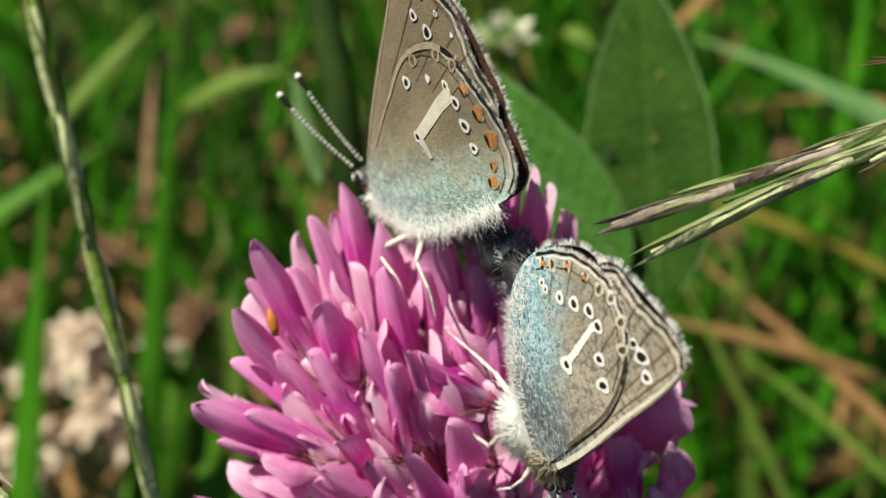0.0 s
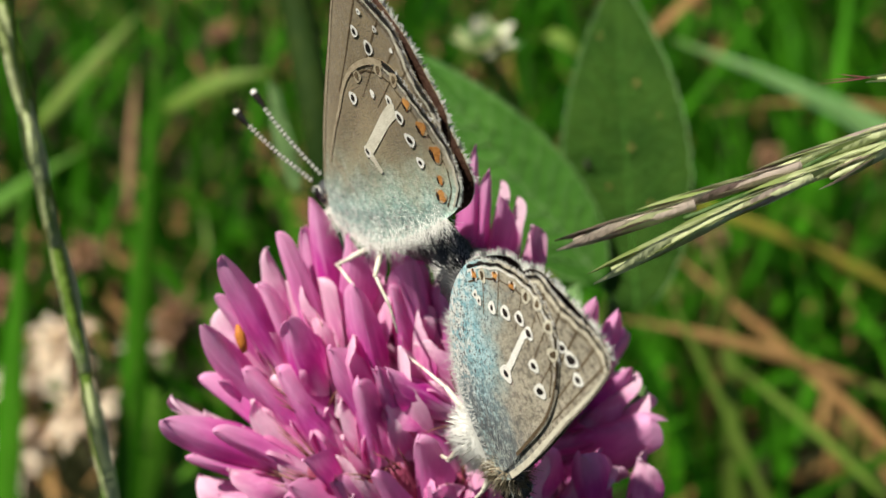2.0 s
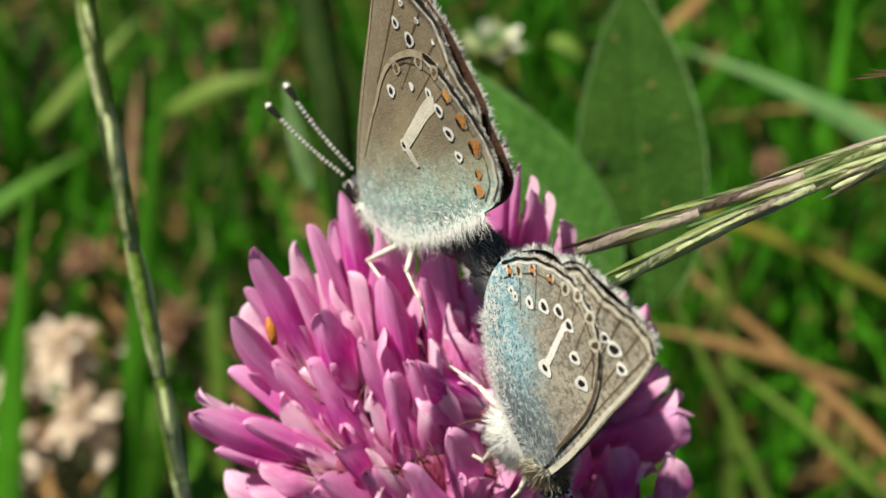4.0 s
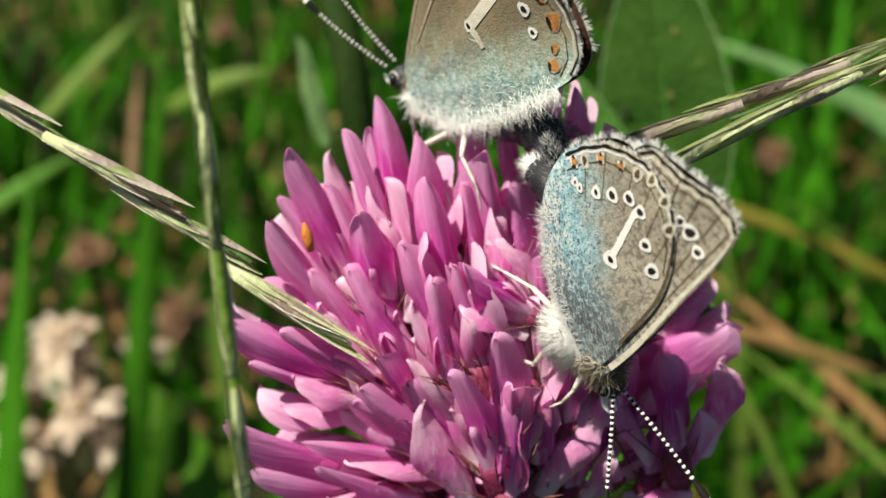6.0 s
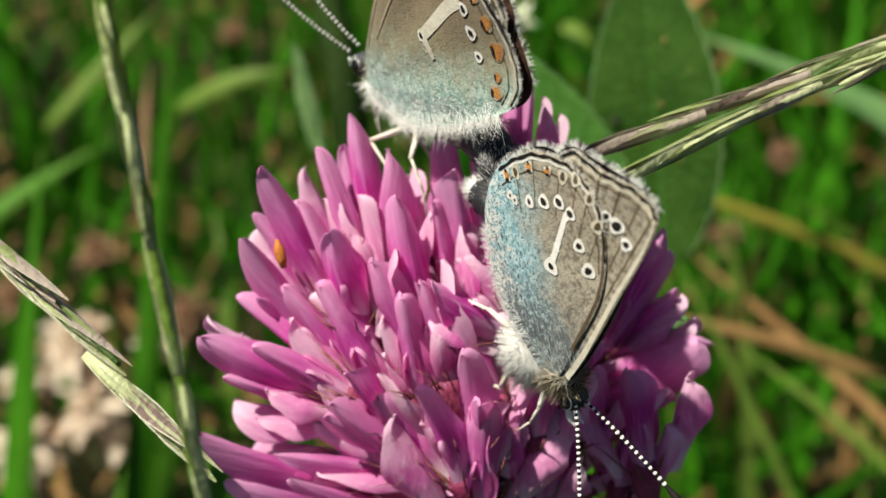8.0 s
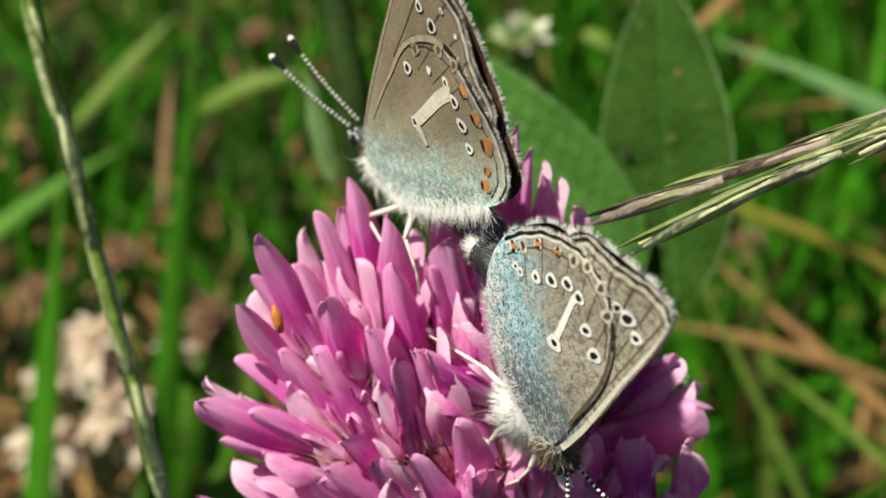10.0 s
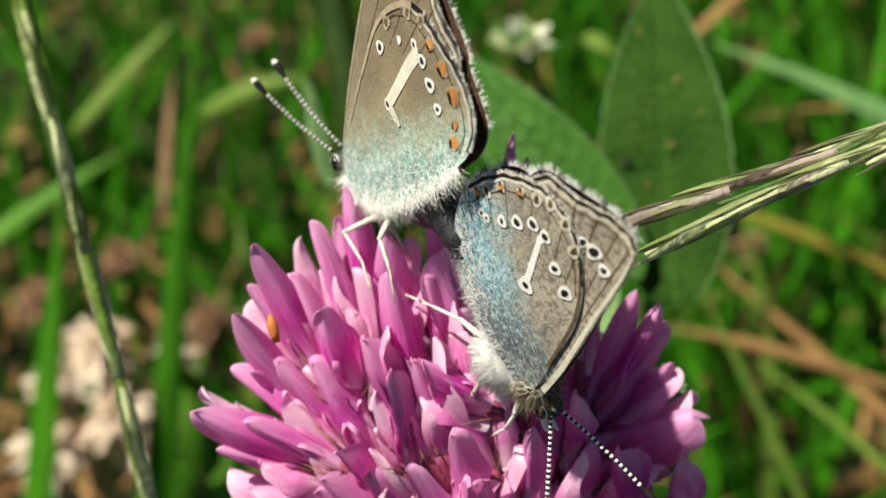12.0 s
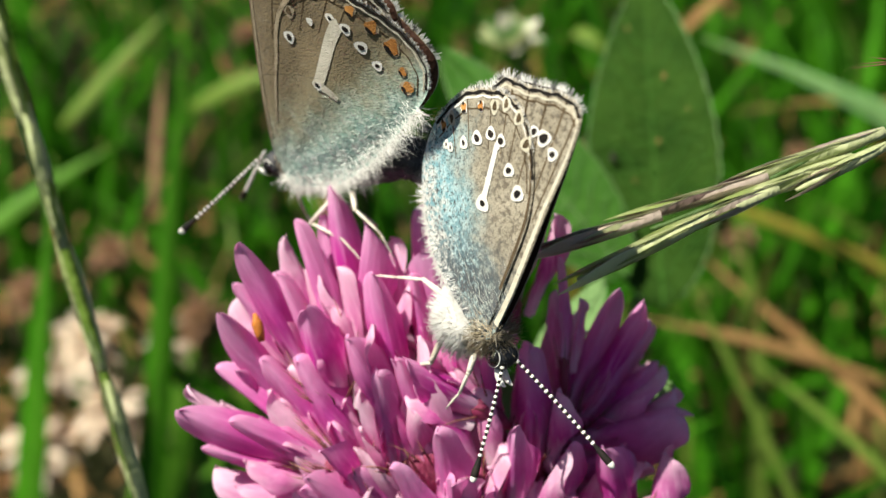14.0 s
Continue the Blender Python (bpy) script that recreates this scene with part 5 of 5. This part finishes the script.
BROWN_ROWS = [
    (0, pose(-0.00158, -0.00237, 0.21148, 89.77, -2.44, -53.79)),
    (0.5, pose(-0.00160, -0.00251, 0.21154, 88.85, -2.89, -53.14)),
    (1, pose(-0.00176, -0.00276, 0.21181, 91.06, -3.05, -53.49)),
    (1.5, pose(-0.00228, -0.00215, 0.21154, 91.53, -3.97, -52.73)),
    (2, pose(-0.00227, -0.00238, 0.21166, 92.25, -3.71, -53.45)),
    (2.5, pose(-0.00222, -0.00235, 0.21165, 92.00, -4.28, -53.76)),
    (3, pose(-0.00225, -0.00244, 0.21161, 91.52, -4.09, -54.19)),
    (5.5, pose(-0.00176, -0.00349, 0.21242, 93.02, -3.17, -55.58)),
    (6, pose(-0.00136, -0.00016, 0.21101, 91.12, 0.79, -51.97)),
    (6.5, pose(-0.00144, -0.00044, 0.21155, 89.67, 2.79, -55.49)),
    (7, pose(-0.00162, -0.00180, 0.21235, 90.91, 2.92, -58.51)),
    (7.5, pose(-0.00186, -0.00124, 0.21242, 92.87, 6.49, -55.08)),
    (8, pose(-0.00232, -0.00048, 0.21229, 92.81, 8.16, -54.85)),
    (8.5, pose(-0.00264, -0.00043, 0.21172, 92.16, 8.98, -55.52)),
    (9, pose(-0.00216, -0.00086, 0.21162, 91.59, 9.57, -56.07)),
    (11.5, pose(-0.00328, -0.00094, 0.21204, 87.04, -2.28, -56.52)),
    (12, pose(-0.00351, -0.00153, 0.21279, 84.28, -5.90, -57.36)),
    (12.5, pose(-0.00391, -0.00122, 0.21283, 85.08, -7.69, -55.92)),
    (13, pose(-0.00440, -0.00069, 0.21302, 84.50, -8.60, -52.24)),
    (13.5, pose(-0.00391, -0.00057, 0.21409, 79.60, -14.66, -46.81)),
    (14, pose(-0.00577, 0.00117, 0.21246, 94.15, -13.68, -34.67)),
]
GREY_ROWS = [
    (0, pose(0.00428, -0.01186, 0.20585, 106.41, -53.80, 107.52)),
    (0.5, pose(0.00439, -0.01172, 0.20590, 105.39, -53.07, 111.54)),
    (1, pose(0.00399, -0.01196, 0.20602, 105.33, -53.98, 108.12)),
    (1.5, pose(0.00353, -0.01173, 0.20604, 102.06, -51.27, 113.86)),
    (2, pose(0.00332, -0.01153, 0.20594, 98.75, -51.10, 115.49)),
    (2.5, pose(0.00348, -0.01179, 0.20601, 100.14, -51.13, 115.76)),
    (3, pose(0.00341, -0.01180, 0.20586, 99.15, -49.73, 116.27)),
    (5.5, pose(0.00370, -0.01078, 0.20496, 97.78, -50.27, 118.43)),
    (6, pose(0.00396, -0.01044, 0.20444, 98.81, -52.48, 117.89)),
    (6.5, pose(0.00387, -0.01055, 0.20469, 98.55, -51.16, 119.60)),
    (7, pose(0.00368, -0.01061, 0.20484, 99.23, -49.24, 118.45)),
    (7.5, pose(0.00359, -0.01077, 0.20502, 99.62, -47.51, 119.26)),
    (8, pose(0.00328, -0.01077, 0.20486, 96.08, -45.01, 121.93)),
    (8.5, pose(0.00350, -0.01104, 0.20494, 96.48, -48.19, 121.87)),
    (9, pose(0.00391, -0.01113, 0.20478, 103.14, -51.21, 117.87)),
    (11.5, pose(0.00243, -0.00928, 0.20772, 91.41, -47.73, 129.22)),
    (12, pose(0.00240, -0.00861, 0.20801, 94.03, -48.76, 129.05)),
    (12.5, pose(0.00193, -0.00815, 0.20835, 94.87, -50.44, 121.57)),
    (13, pose(0.00196, -0.00803, 0.20921, 100.08, -49.72, 121.14)),
    (13.5, pose(0.00085, -0.00694, 0.20939, 104.82, -36.93, 114.63)),
    (14, pose(0.00109, -0.00645, 0.20995, 110.47, -31.02, 113.79)),
]

def aim(root, tip):
    """The pose of an antenna at its root that points at tip, in millimetres of its thing."""
    root, tip = Vector(root), Vector(tip)
    return Matrix.Translation(root * MM) @ (tip - root).to_track_quat("Z", "Y").to_matrix().to_4x4()


def spike_pose(start, tip):
    """The swaying spike with its origin at start and its point towards tip."""
    start, tip = Vector(start), Vector(tip)
    x = (tip - start).normalized()
    y = Vector((0, 0, 1)).cross(x).normalized()
    m = Matrix((x, y, x.cross(y))).transposed().to_4x4()
    return Matrix.Translation(start * MM) @ m


def motions():
    walk(brown_bug, BROWN_ROWS)
    walk(grey_bug, GREY_ROWS)
    a, b = (-8.8, -1.7, -1.25), (-8.8, -1.9, -0.45)
    walk(brown_feelers[0], [(t, aim(a, tip)) for t, tip in ((0, (-15.1, 4.0, 1.3)), (3.2, (-15.1, 4.0, 1.3)), (5.5, (-14.4, 3.1, 1.3)), (6.5, (-13.8, 2.4, 0.4)), (9, (-15.5, 1.9, 1.8)), (11.5, (-15.0, 3.6, 1.6)), (12.5, (-13.7, 2.8, 2.9)), (13, (-14.5, 0.6, 2.8)), (13.5, (-16.6, -1.0, 2.8)), (14, (-15.4, -7.8, -1.1)))])
    walk(brown_feelers[1], [(t, aim(b, tip)) for t, tip in ((0, (-14.7, 2.2, 2.5)), (3.2, (-14.7, 2.2, 2.5)), (5.5, (-14.0, 1.6, 2.7)), (6.5, (-14.2, 1.0, 2.3)), (9, (-14.5, 0.6, 2.9)), (11.5, (-14.2, 2.0, 3.0)), (12.5, (-13.1, 1.1, 3.6)), (13, (-14.6, -0.4, 3.6)), (13.5, (-16.2, -2.4, 4.3)), (14, (-12.7, -5.1, 8.6)))])
    c, d = (-6.7, 0.8, 0.9), (-6.9, 0.9, 1.6)
    walk(grey_feelers[0], [(t, aim(c, tip)) for t, tip in ((0, (-14.3, -0.6, -0.8)), (9, (-14.3, -0.6, -0.8)), (14, (-12.5, -2.9, -0.8)))])
    walk(grey_feelers[1], [(t, aim(d, tip)) for t, tip in ((0, (-15.1, 3.2, 4.8)), (9, (-15.1, 3.2, 4.8)), (14, (-14.1, 1.7, 5.6)))])
    walk(wind_spike, [(t, spike_pose(p, q)) for t, p, q in (
        (0, (-31, -9, 204), (-20, -17, 197)), (0.6, (-28.4, -8.2, 205), (-17, -16, 198.2)), (1.0, (-38, -12, 198), (-27, -20, 191)), (3.2, (-38, -12, 198), (-27, -20, 191)),
        (4.6, (-30, -8, 203), (-18, -15, 197)), (5.5, (-21.7, -4.2, 207.2), (-10.4, -10.7, 202.3)), (6, (-20.5, -3.3, 206.9), (-7, -10.2, 201.5)),
        (6.5, (-25.2, -6.1, 204.3), (-13.9, -13.6, 198)), (7, (-22.2, -5.3, 205), (-9.1, -12.9, 198.8)), (7.5, (-22.3, -3.7, 208.3), (-9.5, -10.2, 203.3)),
        (8, (-25.3, -6.3, 205), (-14.1, -14, 198.2)), (8.5, (-29.8, -8.9, 202), (-18.4, -16.2, 195.6)), (9.2, (-38, -12, 198), (-27, -20, 191)), (14, (-40, -12, 197), (-29, -20, 190)))])
    walk(front_spike, [(t, spike_pose(p, q)) for t, p, q in (
        (0, (-14.1, -18.1, 220.1), (-11.8, -24.0, 212.6)), (0.5, (-14.4, -17.8, 220.0), (-12.2, -23.6, 212.5)), (1, (-13.9, -17.6, 220.3), (-11.9, -23.4, 212.8)),
        (2, (-13.9, -17.3, 220.8), (-11.8, -23.2, 213.3)), (3, (-14.2, -17.2, 220.8), (-11.7, -23.0, 213.3)), (5.5, (-10.0, -19.2, 216.0), (-9.1, -24.9, 208.4)),
        (6, (-11.9, -19.3, 214.2), (-10.9, -25.0, 206.6)), (6.5, (-13.7, -19.7, 214.9), (-11.5, -25.4, 207.3)), (7, (-12.2, -20.2, 214.0), (-11.3, -25.9, 206.4)),
        (7.5, (-13.1, -20.7, 214.2), (-11.3, -26.4, 206.5)), (8, (-12.5, -19.6, 215.7), (-10.6, -25.3, 208.1)), (8.5, (-12.2, -18.6, 217.3), (-10.6, -24.3, 209.7)),
        (9, (-13.8, -17.8, 218.4), (-11.6, -23.5, 210.8)), (11.5, (-14.2, -17.3, 219.3), (-11.5, -23.0, 211.8)), (12.5, (-14.4, -17.2, 219.5), (-12.1, -23.0, 212.0)),
        (13.5, (-15.0, -17.2, 219.7), (-12.4, -22.9, 212.1)), (14, (-14.3, -17.1, 219.6), (-11.4, -22.9, 212.0)))])
    walk(side_spike, [(t, Matrix.Translation(Vector(p) * MM)) for t, p in ((0, (1.3, 0.3, 0.4)), (1.5, (1.2, 0.3, 0.6)), (3, (0.0, 0.0, 0.0)), (6.5, (-0.9, 0.8, -0.8)), (9, (-0.4, 1.9, -0.6)), (11.5, (0.9, 1.7, -0.4)), (13, (-0.2, 1.7, -0.7)), (14, (-2.0, 0.8, -1.5)))])


motions()
